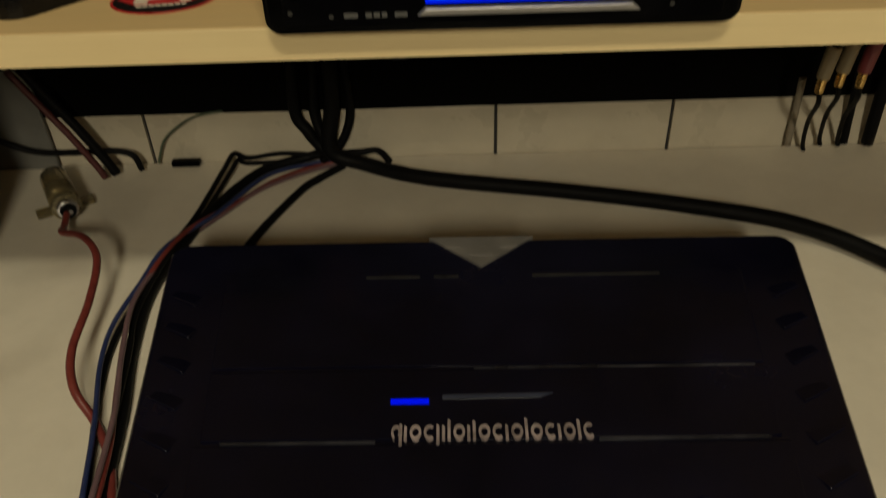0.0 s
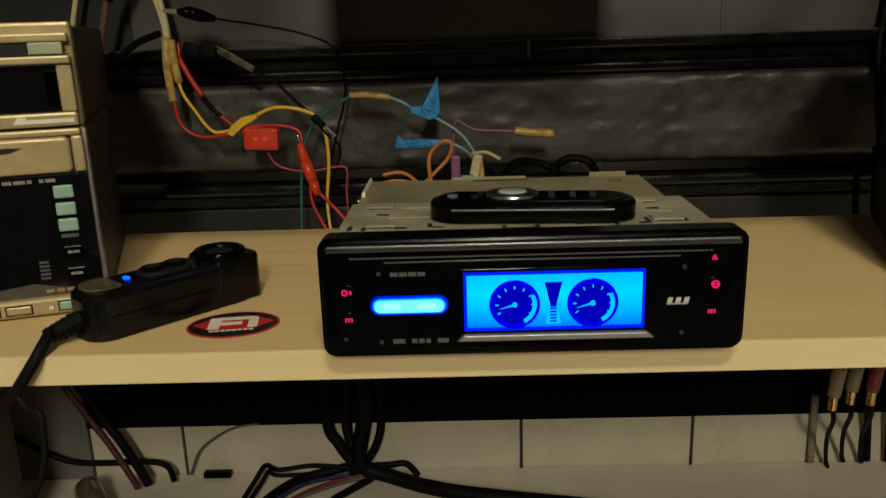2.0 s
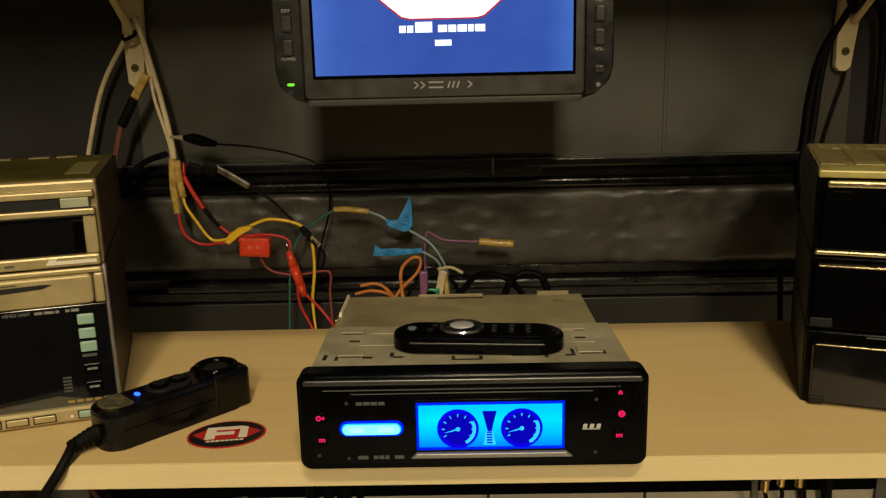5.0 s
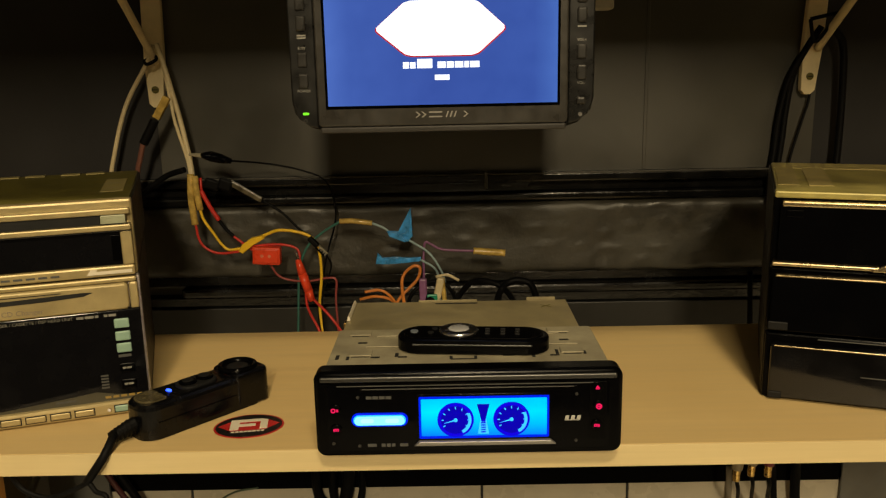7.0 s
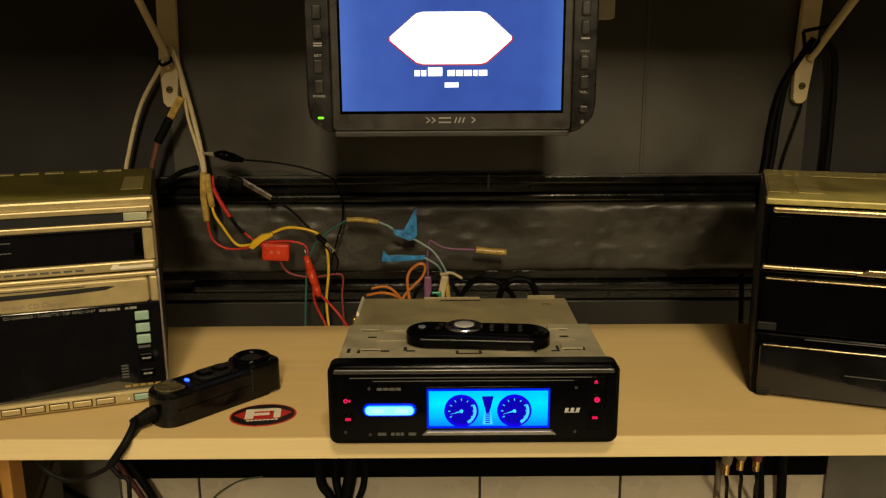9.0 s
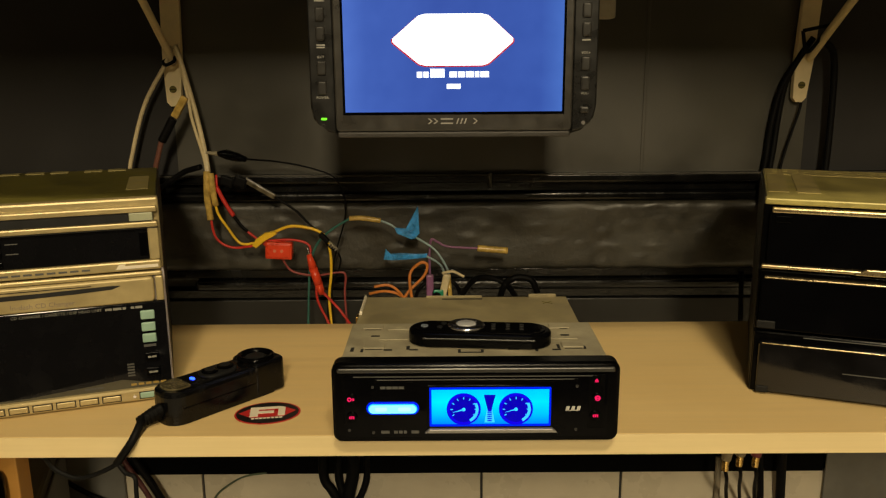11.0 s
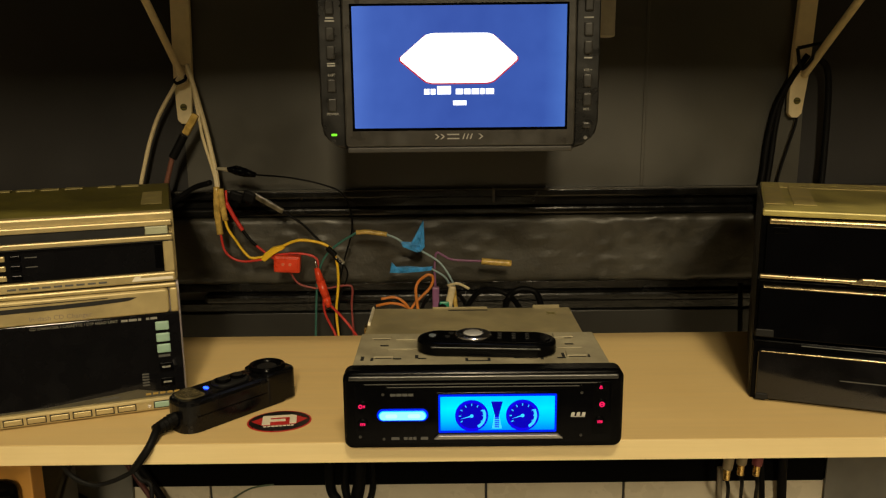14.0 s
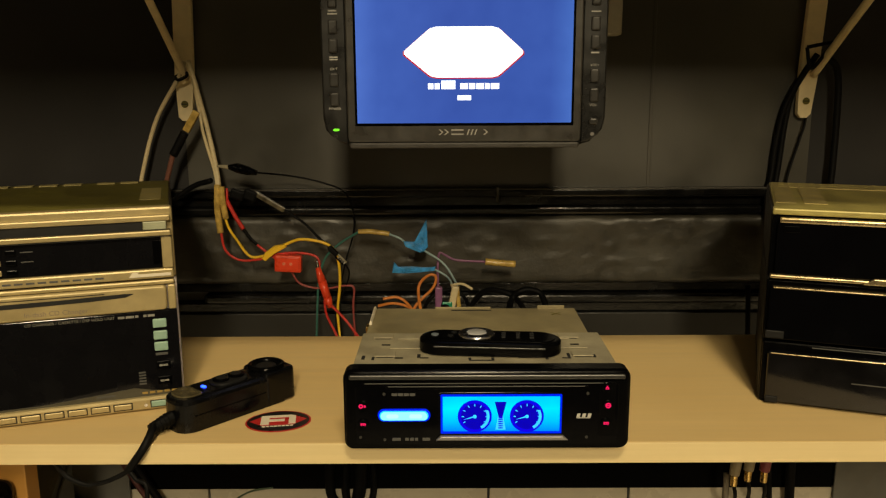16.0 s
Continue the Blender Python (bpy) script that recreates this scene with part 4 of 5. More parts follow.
        for k in range(20):
            for y in (0.134, 0.146, 0.157):
                box(0.008 + 0.0085 * k, 0.0125 + 0.0085 * k, y - 0.0014, y + 0.0014, h - 0.0002, h, bm=bm)
        part("vent_slot", bm, OLIVE_TOP, body, "rows of small vents")
        part("panel", slab(outline(0.004, 0.182, 0.0035, h - 0.0095, 0.002, 3), -0.004, 0.001, 0.001), BLACK_GLOSS, u, "plain glossy black panel")
        part("top_lip", box(0.0, 0.182, -0.0012, 0.0098, h - 0.0052, h - 0.0004, 0.0012), OLIVE_TOP, u, "olive front lip of the case")
        part("gold_line", box(0.005, 0.182, -0.0052, 0.0, h - 0.0105, h - 0.0065, 0.0012), GOLD_EDGE, u, "gold trim line")
        part("gold_line", box(0.001, 0.182, -0.0055, 0.0, 0.0008, 0.0035, 0.0009), GOLD_EDGE, u)
        part("gold_tab", slab([(0.062, 0.0006), (0.070, 0.0052), (0.182, 0.0052), (0.182, 0.0006)], -0.0066, 0.0, 0.0006), GOLD_EDGE, u, "thicker gold tab")
        part("corner_key", box(0.008, 0.019, -0.0048, -0.0035, h - 0.0175, h - 0.0125, 0.0006), BLACK_PLASTIC, u)
    elif kind == 1:
        part("panel", slab(outline(0.002, 0.182, 0.0015, h - 0.006, 0.002, 3), -0.004, 0.001, 0.001), BLACK_GLOSS, u, "plain glossy black panel")
        part("gold_line", box(0.004, 0.182, -0.0046, 0.0, h - 0.0064, h - 0.0054, 0.0003), GOLD_EDGE, u)
        part("corner_key", box(0.001, 0.014, -0.0052, -0.0035, 0.0025, 0.0085, 0.0008), BLACK_MATT, u, "dark grey corner key")
    else:
        part("panel", slab(outline(0.004, 0.182, 0.002, h - 0.0075, 0.002, 3), -0.0045, 0.001, 0.001), FLAP_GLOSS, u, "glossy black flap")
        part("gold_line", box(0.006, 0.182, -0.005, 0.0, h - 0.0091, h - 0.0082, 0.0003), GOLD_EDGE, u)
        part("upper_line", box(0.034, 0.182, -0.0012, 0.0, h - 0.0034, h - 0.0028, 0.0002), GREY_PRINT, u)
        part("seam", box(0.062, 0.182, -0.0049, -0.0044, 0.0225, 0.0232), GREY_PRINT, u)
        part("corner_key", box(0.004, 0.013, -0.0055, -0.004, 0.0015, 0.0065, 0.0008), BLACK_MATT, u)


black_unit(0.0004, 0.0490, 2)
black_unit(0.0498, 0.0472, 1)
black_unit(0.0974, 0.0525, 0)


# ---- monitor ----
def monitor():
    m = thing("monitor", "small black monitor with a blue picture, hung under the upper shelf", "monitor", pose(-0.0125, 0.105, 0.1925, 0, 0, 0))
    w = 0.1052
    part("case", slab([(-0.078, 0.0), (0.082, 0.0), (0.094, 0.004), (w - 0.002, 0.013), (w, 0.022), (w, 0.115), (w - 0.01, 0.123), (-w + 0.01, 0.123), (-w, 0.115), (-w, 0.022), (-w + 0.002, 0.013), (-0.093, 0.004)], 0.005, 0.030, 0.002), BLACK_MATT, m, "rounded black case")
    EAR_GREY = surface("ear_charcoal", (0.034, 0.033, 0.032), 0.3, vary=0.2)
    for s in (-1, 1):
        ear = [(0.0865, 0.0035), (0.0930, 0.0050), (0.1000, 0.0100), (0.1035, 0.0180), (0.1042, 0.030), (0.1042, 0.112), (0.0980, 0.120), (0.0865, 0.121)]
        part("side_rim", slab([(s * x, z) for x, z in (ear if s > 0 else ear[::-1])], 0.0015, 0.0052, 0.001), surface("ear_black", (0.009, 0.009, 0.009), 0.3, vary=0.2), m)
    inner = slab(outline(-0.0862, 0.0862, 0.0045, 0.121, 0.003, 3), -0.0015, 0.0048, 0.0012)
    bezel = part("bezel", inner, surface("charcoal_bezel", (0.037, 0.0355, 0.033), 0.32, vary=0.2, dirt=0.12), m, "charcoal bezel")
    part("lower_lip", box(-0.085, 0.085, -0.002, 0.004, 0.0, 0.0042, 0.0012), surface("grey_lip", (0.045, 0.042, 0.039), 0.4), m, "grey lower lip")
    part("screen_rim", box(-0.0805, 0.0805, -0.0019, -0.0012, 0.0165, 0.1085), BLACK_GLOSS, bezel)
    scr = part("screen", box(-0.0787, 0.0787, -0.0025, -0.0018, 0.0185, 0.1068), TV_BLUE, m, "lit blue screen")
    hexa = [(-0.0452, 0.0685), (-0.0235, 0.0868), (0.0235, 0.0868), (0.0440, 0.0685), (0.0235, 0.0508), (-0.0235, 0.0508)]
    for _ in range(2):
        hexa = [(a[0] * k + b[0] * (1 - k), a[1] * k + b[1] * (1 - k)) for a, b in zip(hexa, hexa[1:] + hexa[:1]) for k in (0.93, 0.07)]
    part("red_outline", slab([(x * 1.02, 0.0688 + (z - 0.0688) * 1.02) for x, z in hexa], -0.0028, -0.0024), TV_RED, scr)
    part("white_hexagon", slab([(x, z + 0.0005) for x, z in hexa], -0.0031, -0.0027), TV_WHITE, scr, "bright white hexagon")
    for x0, x1 in ((-0.0265, -0.0225), (-0.0217, -0.0180), (-0.0168, -0.0065), (-0.0030, 0.0025), (0.0033, 0.0080), (0.0088, 0.0145), (0.0153, 0.0185), (0.0193, 0.0255)):
        part("picture_bar", bars([(x0, x1)], 0.0430, 0.0472 if x0 != -0.0168 else 0.0492, -0.0031), TV_WHITE, scr)
    part("picture_bar", bars([(-0.0050, 0.0050)], 0.0350, 0.0385, -0.0031), TV_WHITE, scr)
    badge = bmesh.new()
    for x, d in ((-0.0190, 1), (-0.0150, 1), (0.0140, 1)):
        slab([(x, 0.0098), (x + 0.0012, 0.0098), (x + 0.0012 + 0.0024 * d, 0.0118), (x + 0.0012, 0.0138), (x, 0.0138), (x + 0.0024 * d, 0.0118)], -0.0019, -0.0014, bm=badge)
    for z0 in (0.0098, 0.0129):
        box(-0.0095, -0.0005, -0.0019, -0.0014, z0, z0 + 0.0009, bm=badge)
    for x in (0.0018, 0.0046, 0.0074):
        slab([(x, 0.0098), (x + 0.0009, 0.0098), (x + 0.0023, 0.0138), (x + 0.0014, 0.0138)], -0.0019, -0.0014, bm=badge)
    part("badge", badge, WHITE_PRINT, bezel, "pale maker's badge")
    for s in (-1, 1):
        for z in (0.036, 0.0502, 0.0743, 0.0877, 0.1061) if s < 0 else (0.0192, 0.0383, 0.0522, 0.0762, 0.0892, 0.107):
            part("button", box(s * 0.0955 - 0.0034, s * 0.0955 + 0.0034, -0.0006, 0.0028, z - (0.0025 if z < 0.02 else 0.0051), z + (0.0025 if z < 0.02 else 0.0051), 0.0014, 3), EAR_GREY, m)
    for z, t in ((0.0283, "POWER"), (0.0570, "EXIT")):
        lettering(t, 0.0026, -0.0955, 0.0012, z, WHITE_PRINT, m)
    for z, t in ((0.0302, "VOL-"), (0.0590, "VOL+")):
        lettering(t, 0.0026, 0.0955, 0.0012, z, WHITE_PRINT, m)
    part("print", bars(((-0.0985, -0.0925),), 0.0658, 0.0668, 0.0012), WHITE_PRINT, m)
    part("print", bars(((-0.0985, -0.0925),), 0.0642, 0.0651, 0.0012), WHITE_PRINT, m)
    part("print", bars(((0.0925, 0.0985),), 0.0682, 0.0692, 0.0012), WHITE_PRINT, m)
    part("print", bars(((-0.0990, -0.0920),), 0.0964, 0.0974, 0.0012), WHITE_PRINT, m)
    part("print", bars(((-0.0985, -0.0925),), 0.0985, 0.0995, 0.0012), WHITE_PRINT, m)
    part("print", bars(((0.0920, 0.0990),), 0.0972, 0.0981, 0.0012), WHITE_PRINT, m)
    part("led", slab(outline(-0.0972, -0.0928, 0.0128, 0.0145, 0.0008, 4), 0.0008, 0.003), LED_GREEN, m, "green power light")
    part("sensor", disc(0.0950, 0.0098, 0.0014, 0.0006, 0.0045, 14), SILVER, m, "small silver sensor")
    part("power_mark", arc_band(-0.0955, 0.0088, 0.0009, 0.0013, 0, 359.9, 0.0012, 14), GREY_PRINT, m)
    part("mount", box(-0.02, 0.02, 0.0302, 0.045, 0.05, 0.2072, 0.002), BLACK_MATT, m, "black mount up to the shelf")


monitor()


# ---- wiring over the stereo ----
C = "thin wires against the black wall"
cord("white_cable", [(-0.286, 0.326, 0.262), (-0.293, 0.325, 0.246), (-0.317, 0.325, 0.207), (-0.333, 0.325, 0.162), (-0.342, 0.325, 0.12), (-0.345, 0.32, 0.03), (-0.345, 0.3, -0.05)], 0.0022, WHITE_CORD, "stained white cord tied to the bracket")
cord("white_cable", [(-0.279, 0.315, 0.262), (-0.274, 0.310, 0.249), (-0.265, 0.310, 0.208), (-0.260, 0.309, 0.183), (-0.255, 0.307, 0.154), (-0.2525, 0.302, 0.134)], 0.0024, WHITE_CORD, "stained white cord from the bracket to the connectors")
cord("white_cable", [(-0.276, 0.314, 0.252), (-0.268, 0.307, 0.208), (-0.2655, 0.306, 0.19), (-0.257, 0.306, 0.154), (-0.254, 0.301, 0.134)], 0.0016, WHITE_CORD, "thin white cord from the bracket to the connectors")
cord("cable_tie", [(-0.297, 0.328, 0.247), (-0.291, 0.318, 0.244), (-0.283, 0.32, 0.248), (-0.288, 0.33, 0.252), (-0.297, 0.328, 0.247)], 0.0016, BLACK_RUBBER, "black tie round the bracket", "cable tie")

clip = thing("alligator_clip", "bronze alligator clip with a black sleeve", "clip", pose(-0.271, 0.305, 0.213))
part("jaw", box(-0.0035, 0.0035, -0.003, 0.003, -0.022, 0.001, 0.001), TAN_SLEEVE, clip).matrix_basis = pose(0, 0, 0, 0, 32, 0)
part("sleeve", tube([(-0.013, 0, -0.020), (-0.02, 0, -0.032), (-0.026, 0, -0.042)], 0.0044), BLACK_RUBBER, clip)
part("wire", tube([(-0.026, 0, -0.041), (-0.031, 0.002, -0.055), (-0.037, 0.004, -0.075), (-0.042, 0.002, -0.12)], 0.0026), BROWN_WIRE, clip)

gator = thing("alligator_clip", "black insulated alligator clip with a thin grey lead", "clip", pose(-0.244, 0.29, 0.161))
boot = rod((0.005, 0, -0.0005), (0.014, 0, -0.0015), 0.0022, 0.0050, 16)
rod((0.014, 0, -0.0015), (0.023, 0, -0.004), 0.0050, 0.0046, 16, bm=boot)
rod((0.023, 0, -0.004), (0.033, 0, -0.0065), 0.0046, 0.0024, 16, bm=boot)
bmesh.ops.remove_doubles(boot, verts=boot.verts[:], dist=1e-5)
part("sleeve", boot, BLACK_GLOSS, gator, smooth=True)
part("jaw", rod((-0.006, 0, 0.0005), (0.008, 0, -0.001), 0.0012, 0.0026, 10), ZINC, gator)
part("wire", tube([(0.030, 0, -0.006), (0.061, 0.022, -0.012), (0.095, 0.025, -0.020), (0.117, 0.025, -0.032), (0.124, 0.025, -0.064), (0.113, 0.025, -0.105), (0.104, 0.02, -0.15), (0.104, 0.01, -0.175)], 0.0009), BLACK_RUBBER, gator)

clip2 = thing("alligator_clip", "open steel alligator clip with a black lead", "clip", pose(-0.239, 0.3, 0.139))
part("sleeve", box(0.0, 0.014, -0.004, 0.004, -0.010, 0.0, 0.002), BLACK_RUBBER, clip2).matrix_basis = pose(0, 0, 0, 0, 20, 0)
part("sleeve", box(0.013, 0.026, -0.0045, 0.0045, -0.006, 0.005, 0.002), BLACK_RUBBER, clip2).matrix_basis = pose(0, 0, 0, 0, 22, 0)
part("jaw", box(0.022, 0.056, -0.0025, 0.0025, 0.004, 0.009, 0.0008), surface("smoky_sleeve", (0.10, 0.085, 0.055), 0.15, vary=0.5, scale=160), clip2).matrix_basis = pose(0, 0, 0, 0, 31, 0)
part("wire", tube([(0.051, 0, -0.023), (0.070, 0, -0.036), (0.084, -0.002, -0.050), (0.097, -0.004, -0.061)], 0.0013), BLACK_RUBBER, clip2)

clip3 = thing("alligator_clip", "small black alligator clip with bare steel teeth", "clip", pose(-0.1365, 0.294, 0.0715, 0, 46, 0))
part("sleeve", box(-0.0110, 0.0010, -0.0030, 0.0030, -0.0022, 0.0030, 0.0014, 3), BLACK_RUBBER, clip3)
part("jaw", box(0.0, 0.0125, -0.0018, 0.0018, 0.0008, 0.0022, 0.0004), ZINC, clip3)
part("jaw", box(0.0, 0.0120, -0.0018, 0.0018, -0.0028, -0.0012, 0.0004), BLACK_PLASTIC, clip3)
for k in range(4):
    part("tooth", box(0.003 + 0.0026 * k, 0.0042 + 0.0026 * k, -0.0024, 0.0, -0.0012, 0.0009), CHROME, clip3)
cord("grey_wire", [(-0.1285, 0.294, 0.0632), (-0.1242, 0.296, 0.0518), (-0.1290, 0.296, 0.036), (-0.1336, 0.295, 0.0251), (-0.134, 0.29, 0.005), (-0.130, 0.28, -0.035)], 0.0009, BLACK_RUBBER, "thin dark wire below the small clip", "wire", "thin wires against the black wall")

cord("black_wire", [(-0.345, 0.315, 0.085), (-0.315, 0.318, 0.115), (-0.285, 0.318, 0.137), (-0.262, 0.31, 0.145)], 0.0028, BLACK_RUBBER, "black wire looping behind the players", "wire", C)
cord("wire_sleeve", [(-0.2535, 0.300, 0.142), (-0.254, 0.297, 0.118), (-0.252, 0.296, 0.094)], 0.0034, TAN_SLEEVE, "translucent tan crimp sleeve on a wire", "wire connector", C)
cord("wire_sleeve", [(-0.2495, 0.299, 0.140), (-0.248, 0.297, 0.122), (-0.246, 0.297, 0.108)], 0.0032, TAN_SLEEVE, "translucent tan crimp sleeve on a wire", "wire connector", C)
cord("red_wire", [(-0.252, 0.296, 0.097), (-0.248, 0.296, 0.076), (-0.234, 0.296, 0.066), (-0.212, 0.296, 0.067), (-0.195, 0.296, 0.072), (-0.172, 0.296, 0.073), (-0.156, 0.296, 0.068), (-0.154, 0.294, 0.054)], 0.00125, RED_WIRE, "thin red insulated wire against the black wall", "wire", C)
cord("yellow_wire", [(-0.247, 0.297, 0.112), (-0.244, 0.296, 0.100), (-0.237, 0.296, 0.088), (-0.224, 0.296, 0.070), (-0.209, 0.296, 0.070)], 0.0014, YELLOW_WIRE, "thin yellow insulated wire against the black wall", "wire", C)
bm = slab([(-0.0125, -0.0070), (-0.0085, -0.0095), (0.0010, -0.0020), (0.0125, 0.0045), (0.0115, 0.0078), (0.0, 0.0055), (-0.0085, -0.0005)], -0.003, 0.003, 0.001)
tagged(part("wire_sleeve", bm, YELLOW_WIRE), "bright yellow insulated crimp sleeve", "wire connector", C).matrix_basis = pose(-0.199, 0.294, 0.075)
cord("yellow_wire", [(-0.190, 0.296, 0.081), (-0.171, 0.296, 0.087), (-0.146, 0.296, 0.082), (-0.136, 0.296, 0.069), (-0.134, 0.296, 0.043), (-0.137, 0.294, 0.007), (-0.131, 0.285, -0.035)], 0.0015, YELLOW_WIRE, "yellow wire dropping behind the shelf", "wire", C)
cord("wire_sleeve", [(-0.245, 0.300, 0.126), (-0.238, 0.3, 0.111), (-0.230, 0.300, 0.097)], 0.0022, RED_WIRE, "slim red insulated wire sleeve", "wire connector", C)
cord("black_wire", [(-0.245, 0.302, 0.138), (-0.2445, 0.300, 0.126)], 0.0012, RED_WIRE, "short red wire above the sleeve", "wire", C)
cord("black_wire", [(-0.230, 0.300, 0.097), (-0.223, 0.300, 0.087), (-0.217, 0.300, 0.081)], 0.0017, BLACK_RUBBER, "thin black insulated wire against the wall", "wire", C)
cord("red_wire", [(-0.217, 0.300, 0.081), (-0.210, 0.300, 0.075), (-0.197, 0.297, 0.066)], 0.0013, RED_WIRE, "thin red insulated wire against the black wall", "wire", C)

rc = thing("wire_connector", "red plastic wire connector block", "wire connector", pose(-0.1845, 0.292, 0.0635, 0, 3, 0))
part("body", box(-0.0133, 0.0133, -0.005, 0.005, -0.0085, 0.0085, 0.0016), RED_PLASTIC, rc)
part("lid", box(-0.0115, 0.0115, -0.0062, -0.0048, -0.0065, 0.007, 0.0008), RED_PLASTIC, rc)
bm = bmesh.new()
for x in (-0.0035, 0.0035):
    disc(x, 0.0005, 0.0016, -0.0068, -0.006, 12, bm=bm)
part("window", bm, surface("pale_red", (0.7, 0.2, 0.12), 0.3), rc)

cord("dark_red_wire", [(-0.184, 0.296, 0.056), (-0.174, 0.296, 0.041), (-0.151, 0.296, 0.036), (-0.128, 0.296, 0.039), (-0.120, 0.296, 0.036), (-0.121, 0.294, 0.016), (-0.118, 0.285, -0.03)], 0.0011, DKRED_WIRE, "thin dull red wire against the wall", "wire", C)
boot = rod((-0.1550, 0.291, 0.0590), (-0.1515, 0.2905, 0.0450), 0.0026, 0.0044, 16)
rod((-0.1515, 0.2905, 0.0450), (-0.1465, 0.290, 0.0285), 0.0044, 0.0042, 16, bm=boot)
rod((-0.1465, 0.290, 0.0285), (-0.1435, 0.290, 0.0180), 0.0042, 0.0028, 16, bm=boot)
bmesh.ops.remove_doubles(boot, verts=boot.verts[:], dist=1e-5)
tagged(part("wire_sleeve", boot, RED_PLASTIC, smooth=True), "bright red insulated crimp sleeve", "wire connector", C)
cord("sleeve_tip", [(-0.1565, 0.291, 0.067), (-0.154, 0.291, 0.057)], 0.0012, CHROME, "bright metal terminal tip", "wire connector", C)
cord("red_wire", [(-0.1445, 0.290, 0.022), (-0.128, 0.289, 0.004), (-0.113, 0.280, -0.014), (-0.10, 0.26, -0.03)], 0.0014, RED_WIRE, "thin red insulated wire against the black wall", "wire", C)
cord("red_wire", [(-0.149, 0.292, 0.033), (-0.1485, 0.292, 0.011), (-0.137, 0.288, -0.014), (-0.13, 0.28, -0.04)], 0.0013, RED_WIRE, "thin red insulated wire against the black wall", "wire", C)
cord("green_wire", [(-0.160, 0.290, -0.035), (-0.158, 0.298, 0.019), (-0.155, 0.298, 0.048), (-0.147, 0.298, 0.069), (-0.132, 0.298, 0.083), (-0.113, 0.297, 0.0945)], 0.0012, GREEN_WIRE, "thin dark green wire against the wall", "wire", C)
cord("wire_sleeve", [(-0.114, 0.296, 0.0945), (-0.1, 0.296, 0.0945), (-0.083, 0.296, 0.092)], 0.0026, TAN_SLEEVE, "clear tan crimp sleeve on a wire", "wire connector", C)
cord("pale_blue_wire", [(-0.083, 0.296, 0.092), (-0.072, 0.296, 0.087), (-0.063, 0.293, 0.080)], 0.0011, LTBLUE_WIRE, "thin pale blue insulated wire", "wire", C)

flag = thing("blue_tape_tag", "folded blue tape on a wire end", "tape", pose(-0.05, 0.29, 0.08), C)
part("fold", slab([(-0.0190, 0.0055), (-0.008, 0.0050), (0.0045, 0.028), (0.0055, 0.0), (0.0005, -0.0055), (-0.0075, -0.001)], -0.0015, 0.0015, 0.0006), BLUE_TAPE, flag)
part("fold", slab([(-0.0185, 0.0050), (-0.0165, 0.0005), (-0.002, -0.0055), (0.0005, -0.004), (-0.009, 0.004)], -0.0035, -0.0016, 0.0006), BLUE_TAPE, flag)
part("crease", slab([(-0.006, 0.003), (-0.001, 0.004), (0.0035, 0.020), (0.0015, 0.0)], -0.0030, -0.0016, 0.0006), BLUE_TAPE, flag)
flag2 = thing("blue_tape_tag", "twisted strip of blue tape on a wire end", "tape", pose(-0.058, 0.29, 0.0565), C)
part("fold", slab([(-0.0205, 0.0078), (-0.016, 0.0030), (-0.004, 0.0035), (0.010, 0.0025), (0.021, 0.0030), (0.020, -0.0010), (0.006, -0.0025), (-0.012, -0.0035), (-0.0225, -0.0030)], -0.0015, 0.0015, 0.0006), BLUE_TAPE, flag2)
part("fold", slab([(-0.014, 0.0028), (0.003, 0.0026), (0.002, -0.001), (-0.012, -0.002)], -0.0028, -0.0016, 0.0005), BLUE_TAPE, flag2)
cord("blue_wire", [(-0.038, 0.29, 0.057), (-0.025, 0.285, 0.05), (-0.02, 0.26, 0.045), (-0.018, 0.21, 0.03)], 0.0011, LTBLUE_WIRE, "thin pale blue insulated wire", "wire", C)
cord("white_wire", [(-0.048, 0.290, 0.076), (-0.030, 0.289, 0.064), (-0.019, 0.28, 0.050), (-0.0145, 0.255, 0.042), (-0.014, 0.2, 0.03)], 0.0011, LTBLUE_WIRE, "thin pale grey insulated wire", "wire", C)
cord("purple_wire", [(-0.034, 0.250, 0.026), (-0.0345, 0.28, 0.045), (-0.035, 0.296, 0.058), (-0.033, 0.296, 0.072), (-0.027, 0.296, 0.070), (-0.016, 0.296, 0.065), (0.015, 0.296, 0.063)], 0.0012, PURPLE_WIRE, "thin purple insulated wire", "wire", C)
cord("wire_sleeve", [(0.013, 0.296, 0.0632), (0.025, 0.296, 0.062), (0.0435, 0.296, 0.0605)], 0.0035, TAN_SLEEVE, "translucent tan crimp sleeve on a wire", "wire connector", C)
cord("orange_wire", [(-0.085, 0.225, 0.044), (-0.072, 0.225, 0.0455), (-0.062, 0.222, 0.040), (-0.050, 0.2, 0.030)], 0.0013, ORANGE_WIRE, "thin orange insulated wire behind the stereo", "wire", C)
cord("orange_wire", [(-0.09, 0.23, 0.036), (-0.075, 0.226, 0.0395), (-0.06, 0.222, 0.036), (-0.046, 0.2, 0.026)], 0.0013, ORANGE_WIRE, "thin orange insulated wire behind the stereo", "wire", C)
cord("orange_wire", [(-0.048, 0.2, 0.03), (-0.052, 0.225, 0.054), (-0.043, 0.225, 0.066), (-0.036, 0.225, 0.065), (-0.039, 0.225, 0.054), (-0.055, 0.22, 0.038), (-0.06, 0.2, 0.025)], 0.0014, ORANGE_WIRE, "looped orange wire behind the stereo", "wire", C)
